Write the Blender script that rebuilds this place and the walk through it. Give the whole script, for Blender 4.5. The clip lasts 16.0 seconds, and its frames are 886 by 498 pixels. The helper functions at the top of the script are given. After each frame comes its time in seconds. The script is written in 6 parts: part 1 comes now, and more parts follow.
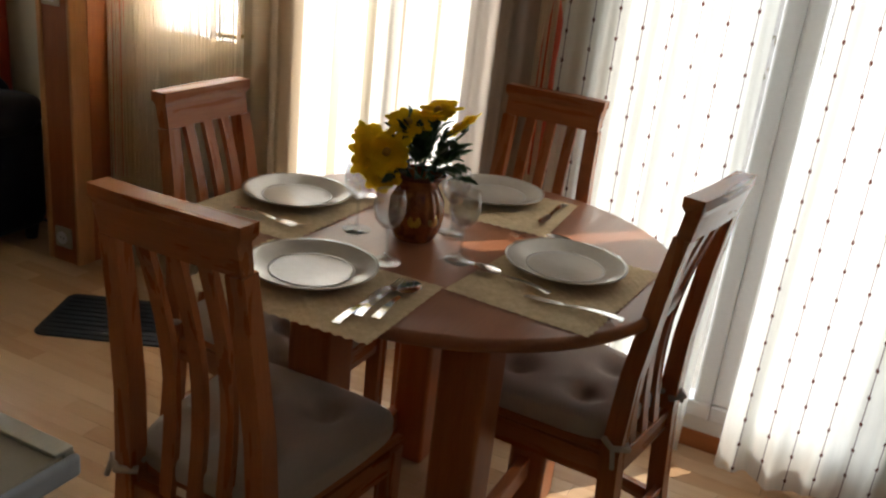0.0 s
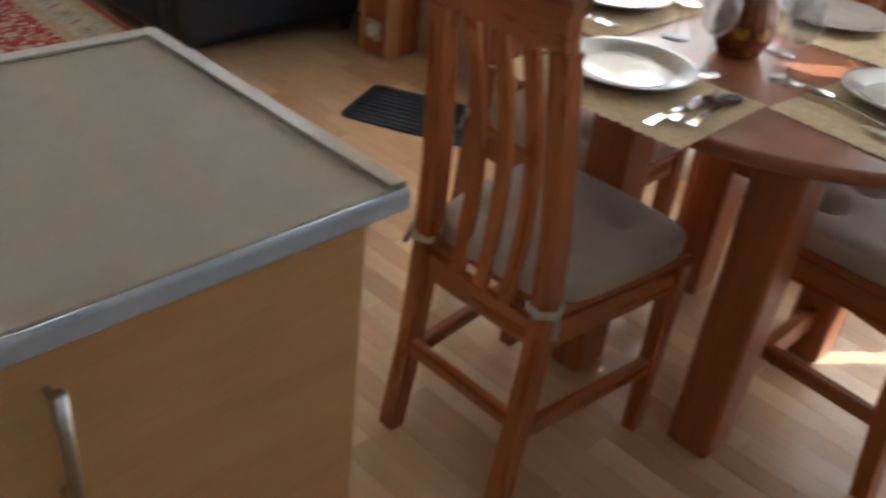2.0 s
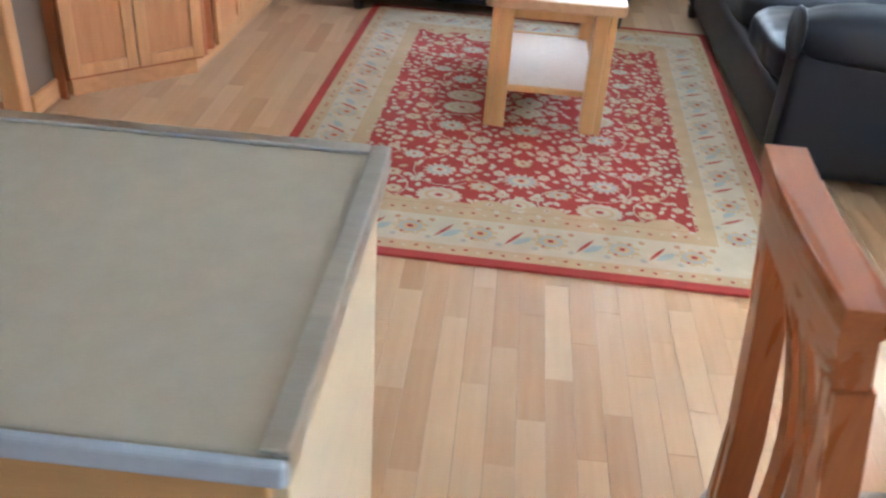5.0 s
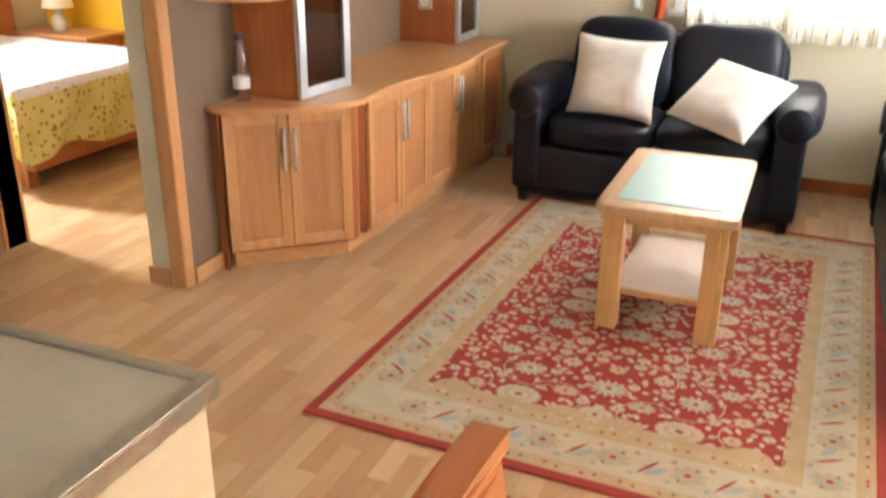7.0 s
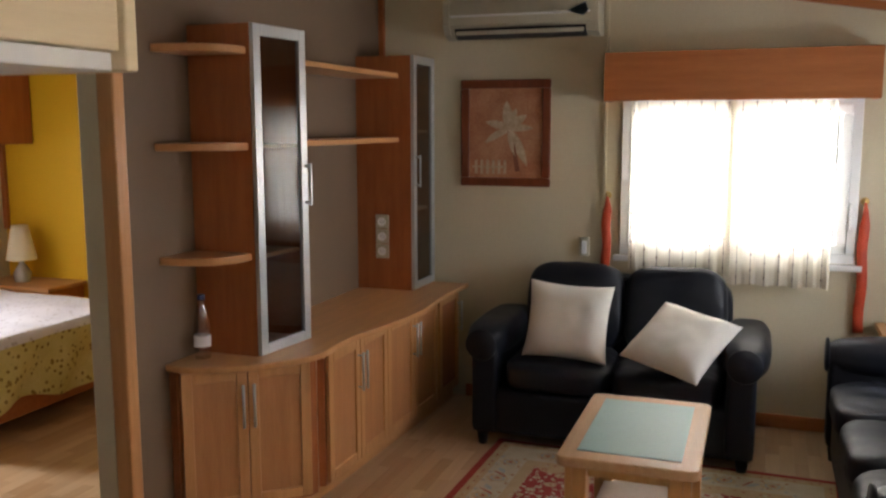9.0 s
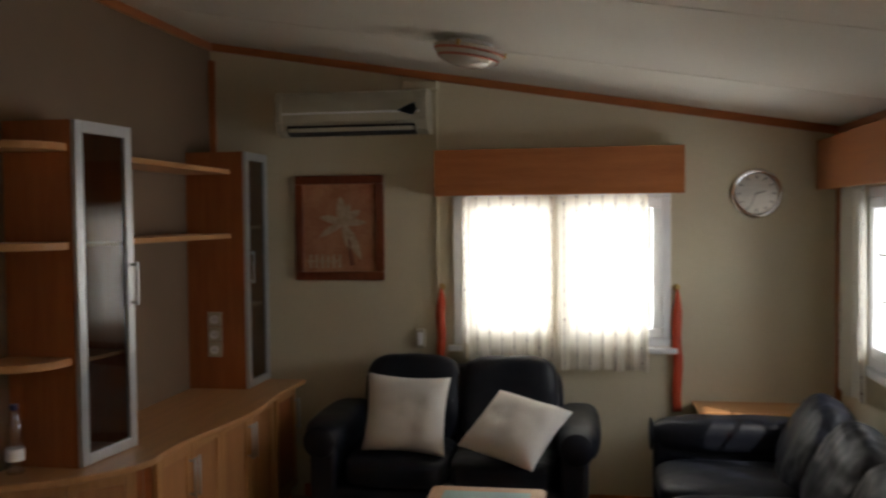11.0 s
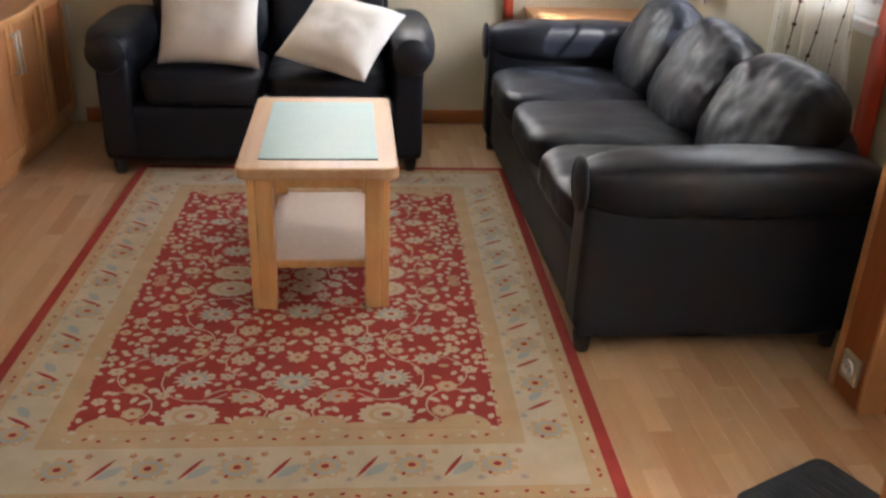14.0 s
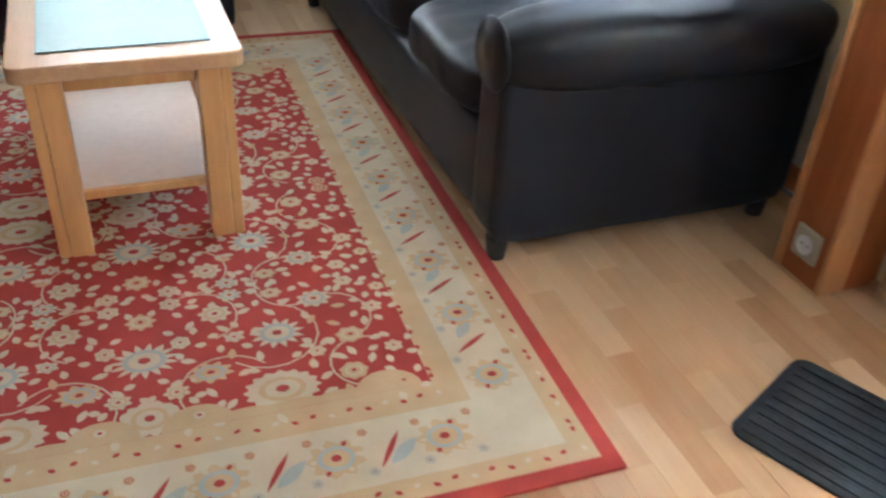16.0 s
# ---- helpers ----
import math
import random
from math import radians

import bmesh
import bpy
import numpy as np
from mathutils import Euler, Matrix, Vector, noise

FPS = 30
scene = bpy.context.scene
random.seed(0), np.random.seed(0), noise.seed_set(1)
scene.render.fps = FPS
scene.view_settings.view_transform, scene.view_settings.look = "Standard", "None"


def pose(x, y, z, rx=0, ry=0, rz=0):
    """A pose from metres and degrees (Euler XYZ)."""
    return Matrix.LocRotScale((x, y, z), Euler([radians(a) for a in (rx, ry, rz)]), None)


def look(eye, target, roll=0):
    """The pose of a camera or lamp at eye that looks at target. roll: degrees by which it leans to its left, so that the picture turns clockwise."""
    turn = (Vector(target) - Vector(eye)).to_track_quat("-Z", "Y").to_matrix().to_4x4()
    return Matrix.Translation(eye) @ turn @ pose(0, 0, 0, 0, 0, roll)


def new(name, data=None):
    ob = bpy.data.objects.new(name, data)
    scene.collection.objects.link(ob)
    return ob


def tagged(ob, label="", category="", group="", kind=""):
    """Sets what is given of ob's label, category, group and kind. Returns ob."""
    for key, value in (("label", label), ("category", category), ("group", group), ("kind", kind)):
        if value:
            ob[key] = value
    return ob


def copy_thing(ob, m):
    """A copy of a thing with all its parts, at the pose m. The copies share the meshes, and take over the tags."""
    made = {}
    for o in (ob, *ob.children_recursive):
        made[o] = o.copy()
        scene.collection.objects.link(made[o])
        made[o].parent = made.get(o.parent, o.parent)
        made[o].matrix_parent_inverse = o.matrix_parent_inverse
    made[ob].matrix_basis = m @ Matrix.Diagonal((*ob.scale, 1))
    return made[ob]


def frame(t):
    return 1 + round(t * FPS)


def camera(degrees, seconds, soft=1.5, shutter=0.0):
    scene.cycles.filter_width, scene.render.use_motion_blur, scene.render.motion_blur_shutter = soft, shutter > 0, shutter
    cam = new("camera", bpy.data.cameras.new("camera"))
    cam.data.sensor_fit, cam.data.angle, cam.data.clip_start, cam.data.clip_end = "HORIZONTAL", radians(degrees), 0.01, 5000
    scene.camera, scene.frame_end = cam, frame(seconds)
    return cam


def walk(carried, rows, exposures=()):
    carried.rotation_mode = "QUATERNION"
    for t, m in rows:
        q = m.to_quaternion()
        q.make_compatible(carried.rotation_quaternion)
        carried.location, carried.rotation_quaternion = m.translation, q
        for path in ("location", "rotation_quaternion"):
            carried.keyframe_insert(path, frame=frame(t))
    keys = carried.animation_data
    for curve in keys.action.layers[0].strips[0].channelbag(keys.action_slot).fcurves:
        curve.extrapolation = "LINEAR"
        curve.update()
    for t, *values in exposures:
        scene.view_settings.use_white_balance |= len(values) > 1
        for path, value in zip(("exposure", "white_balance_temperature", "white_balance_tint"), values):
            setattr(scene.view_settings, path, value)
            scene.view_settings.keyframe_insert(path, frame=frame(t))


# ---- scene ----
cam = camera(53.0, 16.0, 2.3, 0.5)
PATH = [
    (0, (0.905, 0.49, 1.431), (2.604, 1.273, 0.724), 6.4),
    (0.5, (0.905, 0.488, 1.429), (2.607, 1.283, 0.744), 6.5),
    (1, (0.905, 0.498, 1.393), (2.528, 1.307, 0.551), 6.9),
    (1.5, (0.894, 0.518, 1.358), (2.359, 1.428, 0.345), 7.4),
    (2, (0.871, 0.536, 1.345), (2.113, 1.664, 0.256), 6.8),
    (2.5, (0.884, 0.555, 1.344), (1.884, 1.865, 0.211), 5.8),
    (3, (0.931, 0.611, 1.331), (1.682, 2.073, 0.192), 7.9),
    (3.5, (1.029, 0.642, 1.337), (1.559, 2.192, 0.19), 5.9),
    (4, (1.178, 0.657, 1.35), (1.468, 2.296, 0.241), 2.5),
    (4.5, (1.357, 0.648, 1.354), (1.456, 2.326, 0.271), 3.4),
    (7, (2.084, 0.765, 1.51), (1.383, 2.48, 0.756), 0.7),
    (7.5, (2.1, 0.777, 1.537), (1.408, 2.556, 0.941), 0.3),
    (8, (2.116, 0.757, 1.548), (1.434, 2.582, 1.096), 0.3),
    (8.5, (2.089, 0.749, 1.623), (1.41, 2.596, 1.267), -0.1),
    (11, (2.118, 0.72, 1.655), (1.799, 2.693, 1.583), -0.6),
    (11.5, (2.103, 0.757, 1.631), (2.036, 2.75, 1.476), -0.3),
    (12, (2.068, 0.777, 1.603), (2.156, 2.757, 1.333), 0.2),
    (12.5, (2.042, 0.843, 1.549), (2.213, 2.779, 1.077), 1.3),
    (13, (1.959, 0.903, 1.484), (2.207, 2.794, 0.881), 2.6),
    (13.5, (1.857, 0.98, 1.439), (2.084, 2.828, 0.708), 3.7),
    (14, (1.805, 1.176, 1.403), (2.008, 2.978, 0.56), 2.2),
    (14.5, (1.777, 1.355, 1.359), (2.118, 3.072, 0.391), 2.1),
    (15, (1.718, 1.541, 1.312), (2.36, 3.124, 0.273), 1.9),
    (15.5, (1.693, 1.627, 1.285), (2.377, 3.165, 0.204), 2.8),
    (16, (1.669, 1.805, 1.249), (2.305, 3.336, 0.131), 3.7),
]
EXPOSURES = [(0.0, 0.15, 6400, 11), (0.5, -0.1, 6400, 11), (1.0, -0.65, 6600, 11), (1.5, 0.6, 6000, 11), (2.0, 1.3, 5500, 10), (2.5, 1.8, 5250, 9), (3.5, 1.8, 5150, 9), (4.0, 1.9, 5100, 8), (4.5, 2.36, 4750, 7),
             (7.0, 2.45, 6400, 13), (7.5, 2.0, 6500, 14), (8.0, 1.5, 6500, 15), (8.5, 1.1, 6500, 16), (10.8, -0.3, 6600, 13), (11.5, -0.65, 6600, 13), (12.0, -1.15, 6600, 14), (12.5, -1.0, 6600, 14),
             (13.0, 0.2, 6600, 14), (13.5, 1.15, 6400, 16), (14.0, 1.65, 6100, 16), (14.5, 2.05, 5800, 12), (15.0, 2.3, 5300, 10), (16.0, 2.2, 5200, 8)]
walk(cam, [(t, look(eye, target, roll)) for t, eye, target, roll in PATH], EXPOSURES)


# ---------------------------------------------------------------- world and light
SUN_ELEV, SUN_AZ = 47.0, 128.0       # degrees; azimuth clockwise from +y
world = bpy.data.worlds.new("sky")
scene.world = world
world.use_nodes = True
wt = world.node_tree
sky = wt.nodes.new("ShaderNodeTexSky")
sky.sky_type = "NISHITA"
sky.sun_disc = False
sky.sun_elevation = radians(SUN_ELEV)
sky.sun_rotation = radians(SUN_AZ)
wt.links.new(sky.outputs[0], wt.nodes["Background"].inputs[0])
wt.nodes["Background"].inputs[1].default_value = 0.13

sun = new("sun", bpy.data.lights.new("sun", "SUN"))
sun.data.energy, sun.data.angle, sun.data.color = 4.0, radians(0.5), (1.0, 0.94, 0.85)
se, sa = radians(SUN_ELEV), radians(SUN_AZ)
sun_dir = Vector((math.sin(sa) * math.cos(se), math.cos(sa) * math.cos(se), math.sin(se)))
sun.matrix_world = look((0, 0, 0), -sun_dir) @ Matrix.Identity(4)


def window_light(name, at, towards, w, h, watts):
    """Sky light entering by one window."""
    lamp = new(name, bpy.data.lights.new(name, "AREA"))
    lamp.data.shape, lamp.data.size, lamp.data.size_y, lamp.data.energy = "RECTANGLE", w, h, watts
    lamp.data.color = (0.92, 0.97, 1.0)
    lamp.matrix_world = look(at, towards)
    return lamp


window_light("daylight_north", (1.95, 6.02, 1.36), (1.95, 0, 1.30), 1.3, 0.9, 47)
window_light("daylight_terrace", (3.72, 1.88, 1.05), (0, 1.88, 0.95), 0.85, 1.9, 26)
window_light("daylight_south_east", (3.72, 0.70, 1.05), (0, 0.70, 0.95), 1.05, 1.9, 24)
window_light("daylight_door", (3.72, 2.68, 1.4), (0, 2.68, 1.2), 0.45, 0.95, 140)
window_light("daylight_east", (3.84, 4.56, 1.36), (0, 4.56, 1.1), 1.2, 0.9, 34)
# Added to brighten the bedroom, through an unseen, assumed opening.
window_light("assumed_daylight_bedroom", (-3.35, 3.88, 1.4), (-2.0, 4.6, 0.6), 0.5, 0.9, 50)


# ---------------------------------------------------------------- materials
def lin(r, g, b):
    return (r, g, b, 1.0)


def base_mat(name, rough=0.5, metal=0.0, spec=0.5):
    m = bpy.data.materials.new(name)
    m.use_nodes = True
    b = m.node_tree.nodes["Principled BSDF"]
    b.inputs["Roughness"].default_value = rough
    b.inputs["Metallic"].default_value = metal
    b.inputs["Specular IOR Level"].default_value = spec
    return m, m.node_tree, b


def mottled(name, c1, c2, scale=6.0, rough=0.5, metal=0.0, bump=0.0, fine=80.0, stretch=(1, 1, 1), spec=0.5, dist=0.003):
    """Two colours mixed by noise at two sizes, with fine relief."""
    m, t, b = base_mat(name, rough, metal, spec)
    N, L = t.nodes, t.links
    co = N.new("ShaderNodeTexCoord")
    mp = N.new("ShaderNodeMapping")
    mp.inputs["Scale"].default_value = stretch
    L.new(co.outputs["Object"], mp.inputs[0])
    n1 = N.new("ShaderNodeTexNoise")
    n1.inputs["Scale"].default_value, n1.inputs["Detail"].default_value = scale, 6
    n2 = N.new("ShaderNodeTexNoise")
    n2.inputs["Scale"].default_value, n2.inputs["Detail"].default_value = fine, 3
    L.new(mp.outputs[0], n1.inputs[0])
    L.new(mp.outputs[0], n2.inputs[0])
    mx = N.new("ShaderNodeMix")
    mx.data_type = "FLOAT"
    mx.inputs[0].default_value = 0.35
    L.new(n1.outputs[0], mx.inputs[2])
    L.new(n2.outputs[0], mx.inputs[3])
    r = N.new("ShaderNodeValToRGB")
    r.color_ramp.elements[0].position, r.color_ramp.elements[1].position = 0.35, 0.65
    r.color_ramp.elements[0].color, r.color_ramp.elements[1].color = lin(*c1), lin(*c2)
    L.new(mx.outputs[0], r.inputs[0])
    L.new(r.outputs[0], b.inputs["Base Color"])
    rr = N.new("ShaderNodeMapRange")
    rr.inputs[3].default_value, rr.inputs[4].default_value = rough * 0.85, min(1, rough * 1.15)
    L.new(n1.outputs[0], rr.inputs[0])
    L.new(rr.outputs[0], b.inputs["Roughness"])
    if bump:
        bp = N.new("ShaderNodeBump")
        bp.inputs["Strength"].default_value, bp.inputs["Distance"].default_value = bump, dist
        L.new(n2.outputs[0], bp.inputs["Height"])
        L.new(bp.outputs[0], b.inputs["Normal"])
    return m


def wood(name, c1, c2, axis="z", rough=0.35, grain=1.0):
    """Straight-grained veneer, the grain along one axis."""
    st = {"x": (1.2, 16, 16), "y": (16, 1.2, 16), "z": (16, 16, 1.2)}[axis]
    return mottled(name, c1, c2, 2.2 * grain, rough, 0, 0.12, 14 * grain, st, 0.45, 0.001)


def random_wood(name, dark, light, island):
    """Laminate strips: every strip has a tone of its own."""
    m, t, b = base_mat(name, 0.28)
    N, L = t.nodes, t.links
    if island:
        rnd = N.new("ShaderNodeNewGeometry").outputs["Random Per Island"]
    else:
        rnd = N.new("ShaderNodeObjectInfo").outputs["Random"]
    geo = N.new("ShaderNodeNewGeometry")
    mp = N.new("ShaderNodeMapping")
    mp.inputs["Scale"].default_value = (22, 1.6, 1)
    L.new(geo.outputs["Position"], mp.inputs[0])
    n = N.new("ShaderNodeTexNoise")
    n.noise_dimensions = "4D"
    n.inputs["Scale"].default_value, n.inputs["Detail"].default_value = 2.0, 6
    L.new(mp.outputs[0], n.inputs["Vector"])
    L.new(rnd, n.inputs["W"])
    mx = N.new("ShaderNodeMix")
    mx.data_type = "FLOAT"
    mx.inputs[0].default_value = 0.45
    L.new(rnd, mx.inputs[2])
    L.new(n.outputs[0], mx.inputs[3])
    r = N.new("ShaderNodeValToRGB")
    r.color_ramp.elements[0].position, r.color_ramp.elements[1].position = 0.15, 0.85
    r.color_ramp.elements[0].color, r.color_ramp.elements[1].color = lin(*dark), lin(*light)
    L.new(mx.outputs[0], r.inputs[0])
    L.new(r.outputs[0], b.inputs["Base Color"])
    n2 = N.new("ShaderNodeTexNoise")
    n2.inputs["Scale"].default_value = 3.0
    L.new(geo.outputs["Position"], n2.inputs["Vector"])
    rr = N.new("ShaderNodeMapRange")
    rr.inputs[3].default_value, rr.inputs[4].default_value = 0.27, 0.32
    L.new(n2.outputs[0], rr.inputs[0])
    L.new(rr.outputs[0], b.inputs["Roughness"])
    return m


def sheer(name, axis, color, see=0.12, dots=False, fold_bands=(), thru=0.5):
    """Thin curtain cloth that lets light through; dots: fine vertical threads with knots."""
    m = bpy.data.materials.new(name)
    m.use_nodes = True
    t = m.node_tree
    N, L = t.nodes, t.links
    N.remove(N["Principled BSDF"])
    out = N["Material Output"]
    geo = N.new("ShaderNodeNewGeometry")
    sep = N.new("ShaderNodeSeparateXYZ")
    L.new(geo.outputs["Position"], sep.inputs[0])
    u = sep.outputs["XY".index(axis.upper())]
    z = sep.outputs[2]

    def mth(op, a, b2=None, c=None):
        n = N.new("ShaderNodeMath")
        n.operation = op
        for i, v in enumerate((a, b2, c)):
            if v is None:
                continue
            if isinstance(v, (int, float)):
                n.inputs[i].default_value = v
            else:
                L.new(v, n.inputs[i])
        return n.outputs[0]

    no = N.new("ShaderNodeTexNoise")
    no.inputs["Scale"].default_value, no.inputs["Detail"].default_value = 9, 5
    mp = N.new("ShaderNodeMapping")
    mp.inputs["Scale"].default_value = (14, 14, 3)
    L.new(geo.outputs["Position"], mp.inputs[0])
    L.new(mp.outputs[0], no.inputs["Vector"])
    ramp = N.new("ShaderNodeValToRGB")
    c0 = tuple(v * 0.88 for v in color)
    ramp.color_ramp.elements[0].color, ramp.color_ramp.elements[1].color = lin(*c0), lin(*color)
    L.new(no.outputs[0], ramp.inputs[0])
    col = ramp.outputs[0]
    if dots:
        f = mth("ABSOLUTE", mth("SUBTRACT", mth("FRACT", mth("DIVIDE", u, 0.07)), 0.5))
        line = mth("LESS_THAN", f, 0.018)
        row = mth("FLOOR", mth("DIVIDE", u, 0.07))
        zz = mth("ABSOLUTE", mth("SUBTRACT", mth("FRACT", mth("ADD", mth("DIVIDE", z, 0.08), mth("MULTIPLY", row, 0.5))), 0.5))
        knot = mth("MULTIPLY", mth("LESS_THAN", zz, 0.065), mth("LESS_THAN", f, 0.058))
        a = mth("MAXIMUM", mth("MULTIPLY", line, 0.9), knot)
        mx = N.new("ShaderNodeMix")
        mx.data_type = "RGBA"
        L.new(a, mx.inputs[0])
        L.new(col, mx.inputs[6])
        mx.inputs[7].default_value = lin(0.10, 0.035, 0.025)
        col = mx.outputs[2]
    # Bands along u: darkness of doubled folds put into the cloth's colour.
    for lo, hi, c in fold_bands:
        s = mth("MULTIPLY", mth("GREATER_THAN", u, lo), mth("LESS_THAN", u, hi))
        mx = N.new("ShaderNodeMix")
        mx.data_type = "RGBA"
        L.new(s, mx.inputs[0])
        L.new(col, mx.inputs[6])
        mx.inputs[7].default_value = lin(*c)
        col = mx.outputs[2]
    d, tr, tp = N.new("ShaderNodeBsdfDiffuse"), N.new("ShaderNodeBsdfTranslucent"), N.new("ShaderNodeBsdfTransparent")
    L.new(col, d.inputs[0])
    L.new(col, tr.inputs[0])
    m1, m2 = N.new("ShaderNodeMixShader"), N.new("ShaderNodeMixShader")
    m1.inputs[0].default_value = thru
    m2.inputs[0].default_value = see
    L.new(d.outputs[0], m1.inputs[1])
    L.new(tr.outputs[0], m1.inputs[2])
    L.new(m1.outputs[0], m2.inputs[1])
    L.new(tp.outputs[0], m2.inputs[2])
    L.new(m2.outputs[0], out.inputs[0])
    return m


def flowered(name, c1, c2, spot, scale, size):
    """Printed cotton: a mottled ground with scattered round flowers."""
    m = mottled(name, c1, c2, 5, 0.9, 0, 0.25, 120)
    t = m.node_tree
    N, L = t.nodes, t.links
    b = N["Principled BSDF"]
    ground = b.inputs["Base Color"].links[0].from_socket
    co = N.new("ShaderNodeTexCoord")
    v = N.new("ShaderNodeTexVoronoi")
    v.inputs["Scale"].default_value = scale
    L.new(co.outputs["Object"], v.inputs["Vector"])
    r = N.new("ShaderNodeMapRange")
    r.inputs[1].default_value, r.inputs[2].default_value = size, size + 0.08
    r.inputs[3].default_value, r.inputs[4].default_value = 0.85, 0.0
    L.new(v.outputs["Distance"], r.inputs[0])
    mx = N.new("ShaderNodeMix")
    mx.data_type = "RGBA"
    L.new(r.outputs[0], mx.inputs[0])
    L.new(ground, mx.inputs[6])
    mx.inputs[7].default_value = lin(*spot)
    L.new(mx.outputs[2], b.inputs["Base Color"])
    return m


def glass_mat(name, rough=0.0, color=(1, 1, 1), opacity=0.05):
    """Thin pane: mostly clear, with real reflections."""
    m = bpy.data.materials.new(name)
    m.use_nodes = True
    t = m.node_tree
    N, L = t.nodes, t.links
    N.remove(N["Principled BSDF"])
    g, tp, mx = N.new("ShaderNodeBsdfGlossy"), N.new("ShaderNodeBsdfTransparent"), N.new("ShaderNodeMixShader")
    lw = N.new("ShaderNodeLayerWeight")
    pw = N.new("ShaderNodeMath")
    pw.operation = "POWER"
    pw.inputs[1].default_value = 4.0
    L.new(lw.outputs["Facing"], pw.inputs[0])
    fr = N.new("ShaderNodeMapRange")
    fr.inputs[3].default_value, fr.inputs[4].default_value = opacity, 0.7
    L.new(pw.outputs[0], fr.inputs[0])
    g.inputs["Roughness"].default_value = rough
    tp.inputs[0].default_value = lin(*color)
    L.new(fr.outputs[0], mx.inputs[0])
    L.new(tp.outputs[0], mx.inputs[1])
    L.new(g.outputs[0], mx.inputs[2])
    L.new(mx.outputs[0], N["Material Output"].inputs[0])
    return m


M_WALL = mottled("cream_wall_panel", (0.61, 0.54, 0.38), (0.67, 0.60, 0.44), 2.0, 0.55, 0, 0.08, 120)
M_TAUPE = mottled("taupe_wall_paper", (0.185, 0.122, 0.074), (0.225, 0.152, 0.096), 2.0, 0.6, 0, 0.15, 160)
M_YELLOW = mottled("yellow_wall_paint", (0.72, 0.42, 0.01), (0.80, 0.49, 0.015), 1.5, 0.6, 0, 0.08, 90)
M_CEIL = mottled("ceiling_panel", (0.68, 0.65, 0.57), (0.74, 0.71, 0.63), 1.2, 0.6, 0, 0.05, 60)
M_BEECH_Z = wood("beech_upright", (0.52, 0.25, 0.095), (0.64, 0.33, 0.14), "z")
M_BEECH_Y = wood("beech_along_y", (0.52, 0.25, 0.095), (0.64, 0.33, 0.14), "y")
M_BEECH_X = wood("beech_along_x", (0.52, 0.25, 0.095), (0.64, 0.33, 0.14), "x")
M_CHERRY_Z = wood("cherry_upright", (0.33, 0.098, 0.028), (0.42, 0.137, 0.042), "z")
M_CHERRY_Y = wood("cherry_along_y", (0.36, 0.115, 0.034), (0.46, 0.16, 0.05), "y")
M_CHERRY_X = wood("cherry_along_x", (0.36, 0.115, 0.034), (0.46, 0.16, 0.05), "x")
M_CHAIR = wood("chair_cherry", (0.33, 0.098, 0.028), (0.43, 0.145, 0.044), "z", 0.28)
M_CHAIR_X = wood("chair_cherry_rail", (0.33, 0.098, 0.028), (0.43, 0.145, 0.044), "x", 0.28)
M_CHAIR_Y = wood("chair_cherry_side", (0.33, 0.098, 0.028), (0.43, 0.145, 0.044), "y", 0.28)
M_TABLE = wood("table_cherry", (0.30, 0.115, 0.055), (0.36, 0.145, 0.07), "x", 0.3, 0.7)
M_MAPLE = wood("maple_door", (0.58, 0.33, 0.13), (0.66, 0.39, 0.165), "x", 0.4)
M_MAPLE_PALE = wood("pale_maple_panel", (0.72, 0.58, 0.38), (0.78, 0.64, 0.44), "y", 0.45)
M_OAK = wood("coffee_table_oak", (0.56, 0.29, 0.10), (0.66, 0.37, 0.15), "z", 0.35)
M_OAK_TOP = wood("coffee_table_top_oak", (0.50, 0.29, 0.15), (0.58, 0.36, 0.20), "y", 0.36)
# Black leather; the blue of sky light on it is mixed into the base.
M_LEATHER = mottled("black_leather_sky_tint", (0.007, 0.0088, 0.0145), (0.011, 0.0135, 0.022), 5, 0.44, 0, 0.35, 220, (1, 1, 1), 0.36, 0.0015)
M_CUSHION = mottled("white_cotton", (0.74, 0.71, 0.65), (0.82, 0.79, 0.74), 5, 0.9, 0, 0.4, 300)
M_SEATPAD = mottled("grey_beige_pad", (0.43, 0.36, 0.31), (0.50, 0.425, 0.365), 8, 0.9, 0, 0.4, 300)
M_LAMINATE = mottled("beige_worktop_laminate", (0.48, 0.425, 0.325), (0.53, 0.472, 0.37), 30, 0.42, 0, 0.05, 300)
# Sky reflection on the worktop edge is put into this bluish base colour.
M_EDGE = mottled("sky_tinted_edge", (0.47, 0.52, 0.61), (0.54, 0.59, 0.68), 20, 0.2)
M_STEEL = mottled("brushed_steel", (0.55, 0.54, 0.50), (0.66, 0.65, 0.60), 6, 0.3, 1.0, 0.1, 60, (1, 10, 10))
M_ALU = mottled("aluminium", (0.55, 0.57, 0.60), (0.62, 0.64, 0.67), 6, 0.38, 0.7)
M_CHROME = mottled("polished_steel", (0.75, 0.75, 0.76), (0.82, 0.82, 0.83), 8, 0.12, 1.0)
M_BRASS = mottled("brass", (0.45, 0.30, 0.10), (0.55, 0.38, 0.15), 10, 0.3, 1.0)
M_PVC = mottled("white_pvc", (0.78, 0.79, 0.80), (0.84, 0.85, 0.86), 4, 0.3)
M_PLASTIC = mottled("ivory_plastic", (0.48, 0.45, 0.34), (0.54, 0.51, 0.40), 4, 0.4)
M_DARK = mottled("dark_plastic", (0.02, 0.02, 0.022), (0.035, 0.035, 0.04), 8, 0.45)
